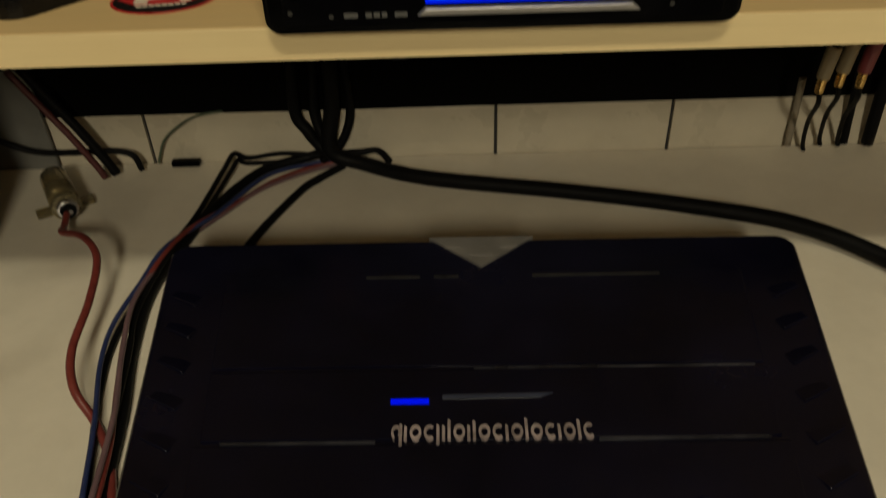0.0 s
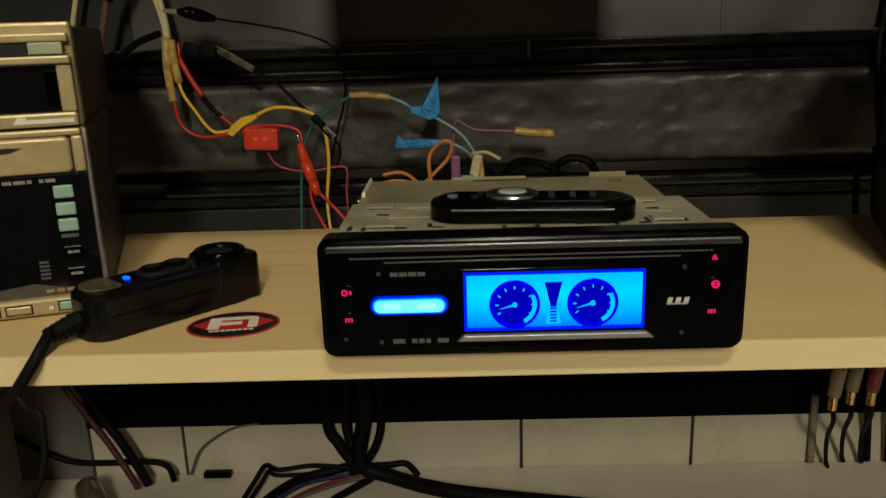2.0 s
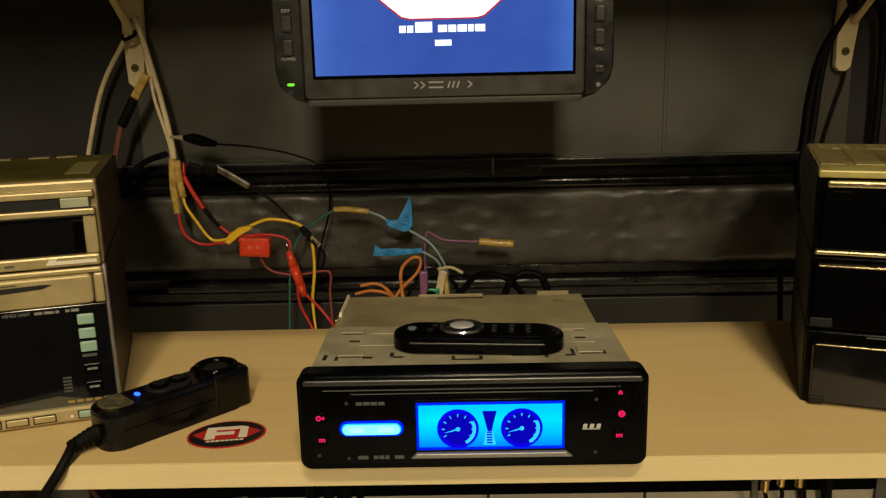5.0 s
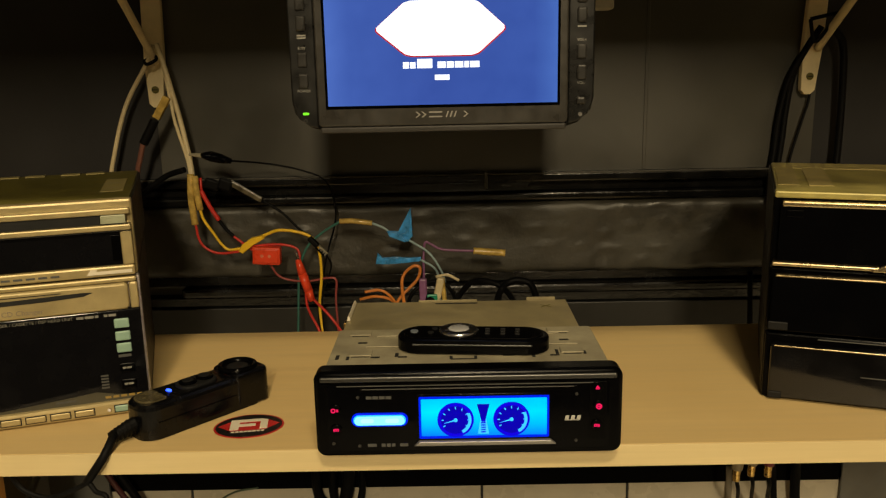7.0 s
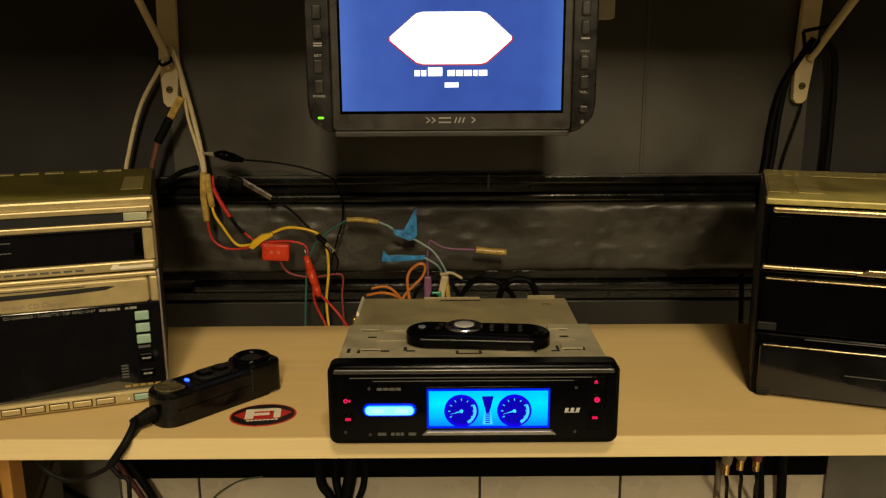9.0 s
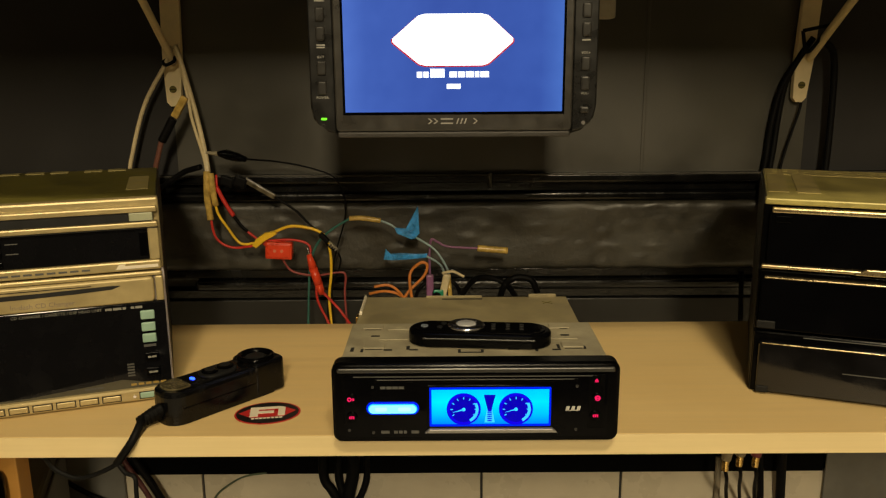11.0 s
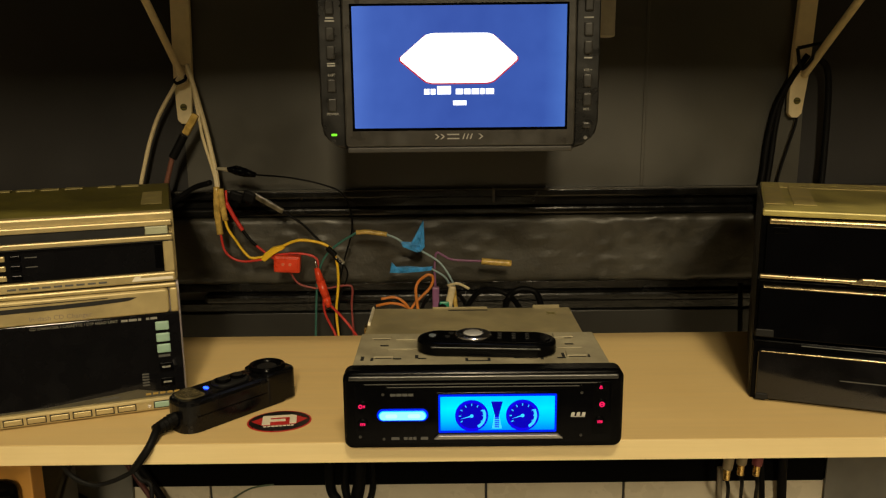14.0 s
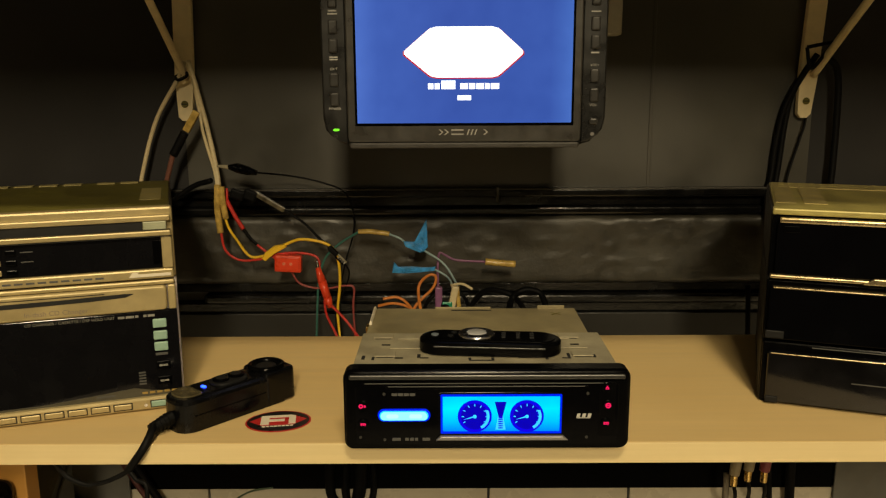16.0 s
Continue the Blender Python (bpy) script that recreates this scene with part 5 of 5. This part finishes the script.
cord("black_wire", [(-0.048, 0.2, 0.03), (-0.044, 0.22, 0.042), (-0.033, 0.225, 0.050), (-0.020, 0.225, 0.052), (-0.008, 0.22, 0.044), (-0.004, 0.19, 0.03)], 0.0018, BLACK_RUBBER, "black wire loop behind the stereo", "wire", C)
cord("black_wire", [(0.027, 0.195, 0.03), (0.034, 0.225, 0.042), (0.042, 0.225, 0.0505), (0.052, 0.225, 0.052), (0.062, 0.222, 0.047), (0.067, 0.2, 0.028)], 0.0030, BLACK_RUBBER, "thick black cable loop behind the stereo", "cable", C)
cord("black_wire", [(-0.01, 0.2, 0.035), (0.008, 0.23, 0.049), (0.026, 0.24, 0.047), (0.04, 0.235, 0.040), (0.05, 0.2, 0.03)], 0.0026, BLACK_RUBBER, "black cable loop behind the stereo", "cable", C)
cord("white_wire", [(-0.022, 0.22, 0.058), (-0.012, 0.225, 0.058), (-0.002, 0.225, 0.053)], 0.0013, WHITE_CORD, "short bare white wire end", "wire", C)
plug = thing("wire_plug", "purple, white and green plugs behind the stereo", "connector", pose(-0.028, 0.215, 0.03))
part("purple_plug", box(-0.0085, -0.002, -0.003, 0.003, 0.008, 0.028, 0.0012), PURPLE_WIRE, plug, "purple plug")
part("white_plug", box(0.001, 0.0075, -0.003, 0.003, 0.010, 0.030, 0.0012), WHITE_CORD, plug, "white plug").matrix_basis = pose(0, 0, 0, 0, 12, 0)
part("green_plug", box(-0.002, 0.007, -0.006, -0.0032, 0.006, 0.015, 0.001), surface("green_plug", (0.02, 0.25, 0.14), 0.4), plug, "green plug")
part("lead", tube([(0, 0, 0.012), (0.002, -0.012, 0.006), (0.002, -0.028, 0.0)], 0.004), BLACK_RUBBER, plug)
part("tan_lead", tube([(0.0115, 0, 0.028), (0.0125, 0, 0.016), (0.014, -0.01, 0.004)], 0.002), TAN_SLEEVE, plug)

# ---- cords at the other bracket ----
cord("black_cable", [(0.345, 0.330, 0.266), (0.3345, 0.333, 0.248), (0.3255, 0.338, 0.225), (0.321, 0.339, 0.195), (0.3185, 0.339, 0.16), (0.315, 0.336, 0.12), (0.312, 0.32, 0.03)], 0.0032, BLACK_RUBBER, "black cord hung on the bracket")
cord("black_cable", [(0.342, 0.330, 0.262), (0.331, 0.333, 0.242), (0.3195, 0.337, 0.215), (0.3135, 0.338, 0.18), (0.3115, 0.338, 0.15), (0.308, 0.335, 0.11), (0.31, 0.32, 0.04)], 0.0030, BLACK_RUBBER, "black cord hung on the bracket")
cord("black_cable", [(0.343, 0.340, 0.208), (0.341, 0.338, 0.195), (0.336, 0.338, 0.176), (0.327, 0.338, 0.138), (0.322, 0.335, 0.09)], 0.0014, BLACK_RUBBER, "thin black cord below the bracket")
cord("black_cable", [(0.352, 0.32, 0.262), (0.363, 0.325, 0.252), (0.367, 0.326, 0.225), (0.369, 0.328, 0.16), (0.366, 0.325, 0.1)], 0.0034, BLACK_RUBBER, "black cord hung on the bracket")
cord("cable_tie", [(0.326, 0.312, 0.272), (0.332, 0.312, 0.252), (0.346, 0.312, 0.268), (0.358, 0.308, 0.277), (0.345, 0.305, 0.276), (0.326, 0.312, 0.272)], 0.0018, BLACK_RUBBER, "black tie looped round the bracket", "cable tie")

# ---- bench: amplifier ----
def amplifier():
    a = thing("car_amplifier", "glossy black car amplifier with a silver V badge", "amplifier", pose(0, 0, BENCH_Z, 0, 0, -0.8))
    yb, yf, tb, tf = 0.137, -0.16, 0.0545, 0.0300
    def at(y, ins=0.0):
        k = (yb - y) / (yb - yf)
        return -0.2165 + 0.0275 * k + ins, 0.2070 - 0.0285 * k - ins, tb + (tf - tb) * k
    bm = bmesh.new()
    top, low, r = [], [], 0.012
    corner = [(0, 1), (0.3, 0.95), (0.7, 0.7), (0.95, 0.3), (1, 0)]
    l0, r0, _ = at(yb)
    l1, r1, _ = at(yf)
    pts = [(l0 + r - r * cx, yb - r + r * cy) for cx, cy in corner[::-1]] + [(r0 - r + r * cx, yb - r + r * cy) for cx, cy in corner]
    pts += [(r1, yf), (l1, yf)]
    for x, y in pts:
        z = at(y)[2]
        top.append(bm.verts.new((x, y, z)))
        low.append(bm.verts.new((x, y, 0.004)))
    f = bm.faces.new(top)
    bm.faces.new(low[::-1])
    for i in range(len(pts)):
        j = (i + 1) % len(pts)
        bm.faces.new((top[i], low[i], low[j], top[j]))
    bmesh.ops.recalc_face_normals(bm, faces=bm.faces[:])
    bmesh.ops.bevel(bm, geom=list(f.edges), offset=0.004, segments=3, affect="EDGES", profile=0.5)
    part("body", bm, AMP_BLACK, a)
    def on_top(pts, lift, drop=0.0012):
        b = bmesh.new()
        hi = [b.verts.new((x, y, at(y)[2] + lift)) for x, y in pts]
        lo = [b.verts.new((x, y, at(y)[2] - drop)) for x, y in pts]
        b.faces.new(hi)
        b.faces.new(lo[::-1])
        for i in range(len(pts)):
            j = (i + 1) % len(pts)
            b.faces.new((hi[i], lo[i], lo[j], hi[j]))
        bmesh.ops.recalc_face_normals(b, faces=b.faces[:])
        return b
    def panel(y0, y1, lift, ins):
        la, ra, _ = at(y0, ins)
        lb, rb, _ = at(y1, ins)
        b = on_top([(la, y0), (ra, y0), (rb, y1), (lb, y1)], lift)
        bmesh.ops.bevel(b, geom=b.edges[:], offset=0.0009, segments=2, affect="EDGES", profile=0.5)
        return b
    part("top_panel", panel(0.105, 0.0245, 0.0012, 0.040), AMP_BLACK, a, "raised glossy panel")
    part("top_panel", panel(0.0215, -0.026, 0.0014, 0.040), AMP_BLACK, a)
    part("top_panel", panel(-0.029, -0.155, 0.0012, 0.036), AMP_BLACK, a)
    # lighter strips: highlights along the panel steps, put into colour
    ridge_glint = surface("ridge_highlight", (0.024, 0.024, 0.030), 0.2, vary=0.8, scale=25)
    for x0, x1, y in ((-0.012, 0.060, 0.0224), (0.060, 0.150, 0.0220), (-0.150, -0.066, -0.0276), (0.054, 0.145, -0.0268)):
        part("ridge_glint", on_top([(x0, y + 0.0005), (x1, y + 0.0005), (x1, y - 0.0005), (x0, y - 0.0005)], 0.0017), ridge_glint, a)
    v = part("badge", on_top([(-0.0400, 0.1368), (0.0315, 0.1368), (-0.005, 0.1075)], 0.0016), AMP_SILVER, a, "brushed silver V badge")
    for x0, x1 in ((-0.029, -0.018), (0.008, 0.020), (-0.012, 0.003)):
        y = 0.1265 if x0 != -0.012 else 0.119
        t = at(y)[2] + 0.0017
        part("print", box(x0, x1, y - 0.0012, y + 0.0012, t, t + 0.0002), SILVER, v)
    part("led", on_top([(-0.0590, 0.0000), (-0.0375, 0.0000), (-0.0375, -0.0032), (-0.0590, -0.0032)], 0.0024), AMP_LED, a, "glowing blue status light")
    # no opening here: a blue-grey reflection beside the light, painted as a patch
    part("window", on_top([(-0.0300, 0.0028), (0.0320, 0.0033), (0.0250, 0.0005), (-0.0300, 0.0001)], 0.0020), surface("blue_grey_reflection", (0.03, 0.035, 0.06), 0.12), a)
    # pale raised maker's mark, as plain rings and posts
    b = bmesh.new()

    def raised(pts):
        hi = [b.verts.new((px, py, at(py)[2] + 0.0022)) for px, py in pts]
        lo = [b.verts.new((px, py, at(py)[2])) for px, py in pts]
        b.faces.new(hi)
        for k in range(len(pts)):
            j = (k + 1) % len(pts)
            b.faces.new((hi[k], lo[k], lo[j], hi[j]))

    def loop(cx, rx, a0=0.0, a1=360.0):
        n, cy, ry = 16, -0.0222, 0.0048
        for k in range(n):
            p, q = (radians(a0 + (a1 - a0) * i / n) for i in (k, k + 1))
            raised([(cx + rx * f * math.cos(a), cy + ry * f * math.sin(a)) for f, a in ((1, p), (1, q), (0.56, q), (0.56, p))])

    def post(x, y0, y1):
        raised([(x - 0.0008, y0), (x + 0.0008, y0), (x + 0.0008, y1 - 0.001), (x - 0.0002, y1), (x - 0.0008, y1)])

    x = -0.0570
    for kind in "mplcqpdlpblgpldlgplbc":
        if kind == "l":
            loop(x + 0.0034, 0.0032)
            x += 0.0076
        elif kind in "cg":
            loop(x + 0.0034, 0.0032, 50, 310)
            x += 0.0070
        elif kind == "m":
            loop(x + 0.0020, 0.0026, -40, 250)
            post(x + 0.0045, -0.0305, -0.0165)
            x += 0.0062
        else:
            post(x + 0.0009, -0.0300 if kind in "q" else -0.0268, {"p": -0.0178, "q": -0.0172, "d": -0.0138, "b": -0.0150}[kind])
            x += 0.0030
    bmesh.ops.recalc_face_normals(b, faces=b.faces[:])
    part("raised_word_mark", b, surface("pale_print", (0.25, 0.205, 0.20), 0.45, vary=0.5, scale=110), a, "pale raised maker's mark")
    faint = surface("faint_print", (0.016, 0.016, 0.016), 0.35, vary=0.6, scale=80)
    for x0, x1 in ((-0.08, -0.045), (-0.036, -0.02), (0.028, 0.11)):
        t0 = at(0.0985)[2] + 0.0013
        part("print", box(x0, x1, 0.0972, 0.0998, t0, t0 + 0.0003), faint, a)
    for s in (-1, 1):
        for k in range(9):
            y = 0.085 - 0.027 * k
            l, r2, t = at(y)
            x = l + 0.017 if s < 0 else r2 - 0.017
            part("fin", box(-0.010, 0.010, -0.0045, 0.0045, -0.001, 0.0006, 0.0004, 1), AMP_BLACK, a).matrix_basis = pose(x, y, t, -4.7, 0, 28 * s)
    for x in (-0.19, 0.18):
        for y in (0.11, -0.13):
            part("foot", rod((x, y, 0), (x, y, 0.0045), 0.007, seg=14), BLACK_RUBBER, a)


amplifier()

# ---- bench: fuse holder and cables ----
fuse = thing("fuse_holder", "yellowed clear plastic inline fuse holder on the bench", "fuse holder", pose(-0.3485, 0.262, BENCH_Z + 0.0125, 0, 0, 31))
part("barrel", rod((0, 0.045, 0), (0, -0.012, 0), 0.0120, 0.0125, 24, 0.002), CLEAR, fuse, "clear barrel", smooth=True)
part("sleeve", rod((0, 0.020, 0), (0, 0.0, 0), 0.0088, 0.0092, seg=20), surface("dull_tin", (0.35, 0.32, 0.24), 0.35, 0.7), fuse, "dull metal fuse cap", smooth=True)
part("fuse_glass", rod((0, 0.042, 0), (0, 0.0205, 0), 0.0060, seg=18), CLEAR, fuse, "glass fuse inside", smooth=True)
part("end_ring", rod((0, -0.004, 0), (0, -0.0165, 0), 0.0092, 0.0088, 22, 0.001), CHROME, fuse, "bright metal end", smooth=True)
part("bush", rod((0, -0.0155, 0), (0, -0.0195, 0), 0.0068, 0.006, 18), BLACK_RUBBER, fuse)
part("terminal", rod((0.001, -0.019, 0.0005), (0.001, -0.0215, 0.0005), 0.0022, seg=10), CHROME, fuse)
for s in (-1, 1):
    part("ear", box(min(s * 0.009, s * 0.024), max(s * 0.009, s * 0.024), 0.002, 0.016, -0.0122, -0.0088, 0.0015), CLEAR, fuse)
B = BENCH_Z
cord("red_cable", [(-0.3395, 0.2435, B + 0.0125), (-0.337, 0.228, B + 0.010), (-0.329, 0.209, B + 0.018), (-0.300, 0.184, B + 0.031), (-0.280, 0.156, B + 0.032), (-0.2715, 0.112, B + 0.029), (-0.2690, 0.068, B + 0.025), (-0.2595, 0.040, B + 0.019), (-0.244, 0.023, B + 0.006), (-0.227, -0.004, B + 0.005), (-0.214, -0.04, B + 0.005)], 0.0028, FUSE_RED, "dull red power cable from the fuse holder")
cord("thick_cable", [(-0.121, 0.325, -0.12), (-0.122, 0.322, -0.19), (-0.128, 0.318, -0.236), (-0.100, 0.314, B + 0.010), (-0.040, 0.290, B + 0.0075), (0.075, 0.264, B + 0.0075), (0.164, 0.236, B + 0.010), (0.244, 0.203, B + 0.012), (0.298, 0.158, B + 0.010), (0.345, 0.09, B + 0.008), (0.37, 0.0, B + 0.008)], 0.0070, BLACK_RUBBER, "thick braided black cable across the bench")
cord("black_cable", [(-0.152, 0.330, -0.12), (-0.157, 0.330, -0.200), (-0.148, 0.328, -0.222), (-0.135, 0.326, -0.240), (-0.11, 0.32, B + 0.008), (-0.06, 0.3, B + 0.006)], 0.0055, BLACK_RUBBER, "black cable hanging from behind the shelf")
cord("black_cable", [(-0.135, 0.332, -0.15), (-0.140, 0.330, -0.205), (-0.132, 0.324, -0.238), (-0.146, 0.334, B + 0.008), (-0.188, 0.315, B + 0.006), (-0.215, 0.272, B + 0.005), (-0.230, 0.231, B + 0.005), (-0.245, 0.153, B + 0.005), (-0.241, 0.087, B + 0.005), (-0.230, 0.027, B + 0.005), (-0.221, -0.05, B + 0.005)], 0.0045, BLACK_RUBBER, "black cable running along the amplifier")
cord("black_cable", [(-0.111, 0.330, -0.150), (-0.108, 0.330, -0.200), (-0.114, 0.326, -0.225), (-0.127, 0.325, -0.244), (-0.138, 0.327, B + 0.007)], 0.0038, BLACK_RUBBER, "looped black cable hanging behind the shelf")
cord("thin_black_wire", [(-0.138, 0.330, B + 0.010), (-0.175, 0.332, B + 0.012), (-0.205, 0.329, B + 0.010), (-0.219, 0.334, B + 0.012), (-0.223, 0.312, B + 0.011), (-0.232, 0.242, B + 0.009), (-0.243, 0.196, B + 0.008), (-0.249, 0.148, B + 0.007), (-0.257, 0.100, B + 0.004), (-0.250, 0.043, B + 0.003), (-0.230, -0.04, B + 0.003)], 0.0022, BLACK_RUBBER, "thin black wire bent in a loop")
cord("thin_black_wire", [(-0.16, 0.329, B + 0.006), (-0.206, 0.326, B + 0.006), (-0.215, 0.331, B + 0.008), (-0.218, 0.309, B + 0.008), (-0.228, 0.243, B + 0.007), (-0.238, 0.197, B + 0.012), (-0.245, 0.122, B + 0.012), (-0.238, 0.077, B + 0.012), (-0.230, 0.018, B + 0.012), (-0.224, -0.05, B + 0.010)], 0.0020, BLACK_RUBBER, "thin black wire bent in a loop")
cord("navy_wire", [(-0.122, 0.331, B + 0.006), (-0.150, 0.322, B + 0.006), (-0.185, 0.298, B + 0.009), (-0.216, 0.240, B + 0.010), (-0.244, 0.196, B + 0.012), (-0.252, 0.149, B + 0.012), (-0.259, 0.109, B + 0.010), (-0.256, 0.071, B + 0.009), (-0.242, 0.018, B + 0.010), (-0.23, -0.04, B + 0.01)], 0.0018, BLUE_WIRE, "navy blue speaker wire beside the amplifier", "wire")
cord("brown_wire", [(-0.122, 0.330, B + 0.003), (-0.150, 0.320, B + 0.003), (-0.180, 0.296, B + 0.004), (-0.205, 0.262, B + 0.005), (-0.234, 0.211, B + 0.013), (-0.248, 0.145, B + 0.014), (-0.246, 0.097, B + 0.013), (-0.236, 0.045, B + 0.012), (-0.226, 0.000, B + 0.012), (-0.22, -0.05, B + 0.012)], 0.0019, FUSE_RED, "dull red speaker wire beside the amplifier", "wire")
cord("brown_wire", [(-0.120, 0.326, B + 0.003), (-0.148, 0.315, B + 0.003), (-0.186, 0.286, B + 0.004), (-0.212, 0.25, B + 0.004), (-0.238, 0.205, B + 0.005), (-0.247, 0.13, B + 0.018), (-0.239, 0.07, B + 0.018), (-0.229, 0.02, B + 0.016), (-0.222, -0.05, B + 0.015)], 0.0019, surface("mauve_wire", (0.13, 0.08, 0.09), 0.4), "mauve speaker wire beside the amplifier", "wire")
cord("black_cable", [(-0.118, 0.318, B + 0.006), (-0.138, 0.30, B + 0.004), (-0.153, 0.279, B + 0.004), (-0.182, 0.207, B + 0.004), (-0.195, 0.14, B + 0.004)], 0.0035, BLACK_RUBBER, "black cable running under the amplifier edge")
cord("cable_end", [(-0.128, 0.333, B + 0.010), (-0.103, 0.331, B + 0.012), (-0.087, 0.332, B + 0.012), (-0.076, 0.322, B + 0.006)], 0.0030, BLACK_RUBBER, "short black cable end on the bench")
cord("black_cable", [(-0.45, 0.327, -0.205), (-0.422, 0.325, -0.222), (-0.395, 0.325, -0.234), (-0.36, 0.325, -0.236), (-0.329, 0.325, -0.235), (-0.308, 0.325, -0.240), (-0.303, 0.325, B + 0.003)], 0.0028, BLACK_RUBBER, "black wire sagging along the tiles")
cord("dark_strap", [(-0.385, 0.312, -0.15), (-0.366, 0.312, -0.185), (-0.352, 0.312, -0.210), (-0.337, 0.312, -0.242), (-0.332, 0.312, B + 0.004)], 0.0030, STRAP_RED, "dark red-brown lead slanting down to the bench")
cord("dark_strap", [(-0.377, 0.318, -0.15), (-0.358, 0.318, -0.185), (-0.344, 0.318, -0.210), (-0.329, 0.318, -0.242), (-0.324, 0.318, B + 0.004)], 0.0042, BLACK_RUBBER, "black lead slanting down to the bench")
cord("green_wire", [(-0.291, 0.336, -0.256), (-0.280, 0.336, -0.232), (-0.262, 0.336, -0.217), (-0.245, 0.336, -0.2085), (-0.222, 0.3355, -0.2045)], 0.0011, surface("dull_green_wire", (0.07, 0.10, 0.065), 0.4), "thin green wire along the tiles", "wire")
tagged(part("black_plug", box(-0.278, -0.252, 0.332, 0.3395, B + 0.0002, B + 0.006, 0.001), BLACK_PLASTIC), "flat black plug lying on the bench", "plug")


# cord added to stand for blue light reflected in the grey board
cord("blue_streak", [(-0.445, 0.30, -0.12), (-0.456, 0.30, -0.175), (-0.464, 0.30, -0.20), (-0.468, 0.30, -0.254)], 0.0032, surface("reflected_blue", (0.05, 0.06, 0.5), 0.4, vary=0.1), "blue streak reflected in the grey board, modelled as a cord")

# ---- hanging phono plugs ----
def phono_plug(x, y, z, shell, label):
    p = thing("phono_plug", label, "plug", pose(x, y, z), "hanging phono plugs")
    part("shell", rod((0, 0, 0.004), (0.003, 0, 0.030), 0.0052, 0.0058, 18, 0.001), shell, p, smooth=True)
    part("ferrule", rod((0, 0, -0.008), (0, 0, 0.005), 0.0034, 0.0038, 16, 0.0006), BRASS, p, "gold ferrule")
    part("upper_cord", tube([(0.003, 0, 0.029), (0.006, 0.004, 0.07), (0.008, 0.01, 0.13), (0.008, 0.02, 0.2)], 0.0026), BLACK_RUBBER, p)
    part("lower_cord", tube([(0, 0, -0.007), (0.004, 0.004, -0.02), (0.018, 0.04, -0.055), (0.030, 0.063, -0.09), (0.033, 0.064, -0.099)], 0.0020), BLACK_RUBBER, p)


AGED = surface("aged_white_rubber", (0.27, 0.22, 0.135), 0.4, vary=0.15)
phono_plug(0.2685, 0.268, -0.160, AGED, "yellowed white phono plug hanging behind the shelf")
phono_plug(0.2835, 0.270, -0.156, AGED, "yellowed white phono plug hanging behind the shelf")
phono_plug(0.3000, 0.270, -0.157, surface("dark_red_rubber", (0.20, 0.04, 0.05), 0.4), "dark red phono plug hanging behind the shelf")
cord("black_cable", [(0.318, 0.31, -0.1), (0.324, 0.32, -0.16), (0.334, 0.333, -0.215), (0.339, 0.337, -0.255)], 0.0035, BLACK_RUBBER, "black cable behind the bench")
cord("black_cable", [(0.345, 0.31, -0.1), (0.352, 0.325, -0.18), (0.36, 0.336, -0.255)], 0.0055, BLACK_RUBBER, "thick black cable behind the bench")
# faint shadow on the tiles, drawn as a grey cord
cord("tile_shadow_streak", [(0.287, 0.339, -0.19), (0.288, 0.339, -0.22), (0.288, 0.338, -0.256)], 0.0034, surface("streak_shadow_grey", (0.22, 0.19, 0.14), 0.5), "faint shadow streak on the tiles, modelled as a cord")

# ---- beside the bench ----
part("side_board", box(-0.70, -0.383, WALL_Y - 0.008, WALL_Y - 0.0035, BENCH_Z + 0.0005, -0.02, 0.001), GREY_PANEL, wall, "dark grey board beside the tiles")
part("side_board", box(0.4075, 0.80, WALL_Y - 0.007, WALL_Y - 0.0035, BENCH_Z + 0.0005, -0.02, 0.001), GREY_PANEL, wall)
side = thing("grey_cabinet", "dark grey cabinet standing at the end of the bench", "cabinet", pose(-0.412, 0.245, B + 0.0003, 0, 0, 17))
part("body", box(-0.22, 0.0, -0.11, 0.055, 0.0, 0.12, 0.004), GREY_PANEL, side)
part("door_panel", box(0.0002, 0.003, -0.10, 0.045, 0.008, 0.112, 0.001), GREY_PANEL, side)
block = part("support_block", box(-0.52, -0.380, 0.125, 0.145, -0.125, -0.0146, 0.001), ORANGE_WOOD, shelf, "orange-brown wooden block under the shelf")
part("knob", box(-0.50, -0.387, 0.105, 0.1248, -0.125, -0.080, 0.010, 4), BLACK_PLASTIC, block, "rounded black plastic fitting")
lamp = thing("wall_lamp", "warm white box lamp on the rear wall", "lamp", pose(0.1, -2.64, 1.36))
part("housing", box(-0.15, 0.15, -0.70, 0.0, -0.235, 0.235, 0.004), WHITE_PAINT, lamp)
# housing made up for the added ceiling fill
fill_lamp = thing("ceiling_fill_lamp", "unseen warm lamp added under the ceiling as fill", "lamp", pose(0.12, -1.15, 1.6))
part("housing", box(-0.24, 0.24, -0.08, 0.08, -0.045, 0.0, 0.004), WHITE_PAINT, fill_lamp)
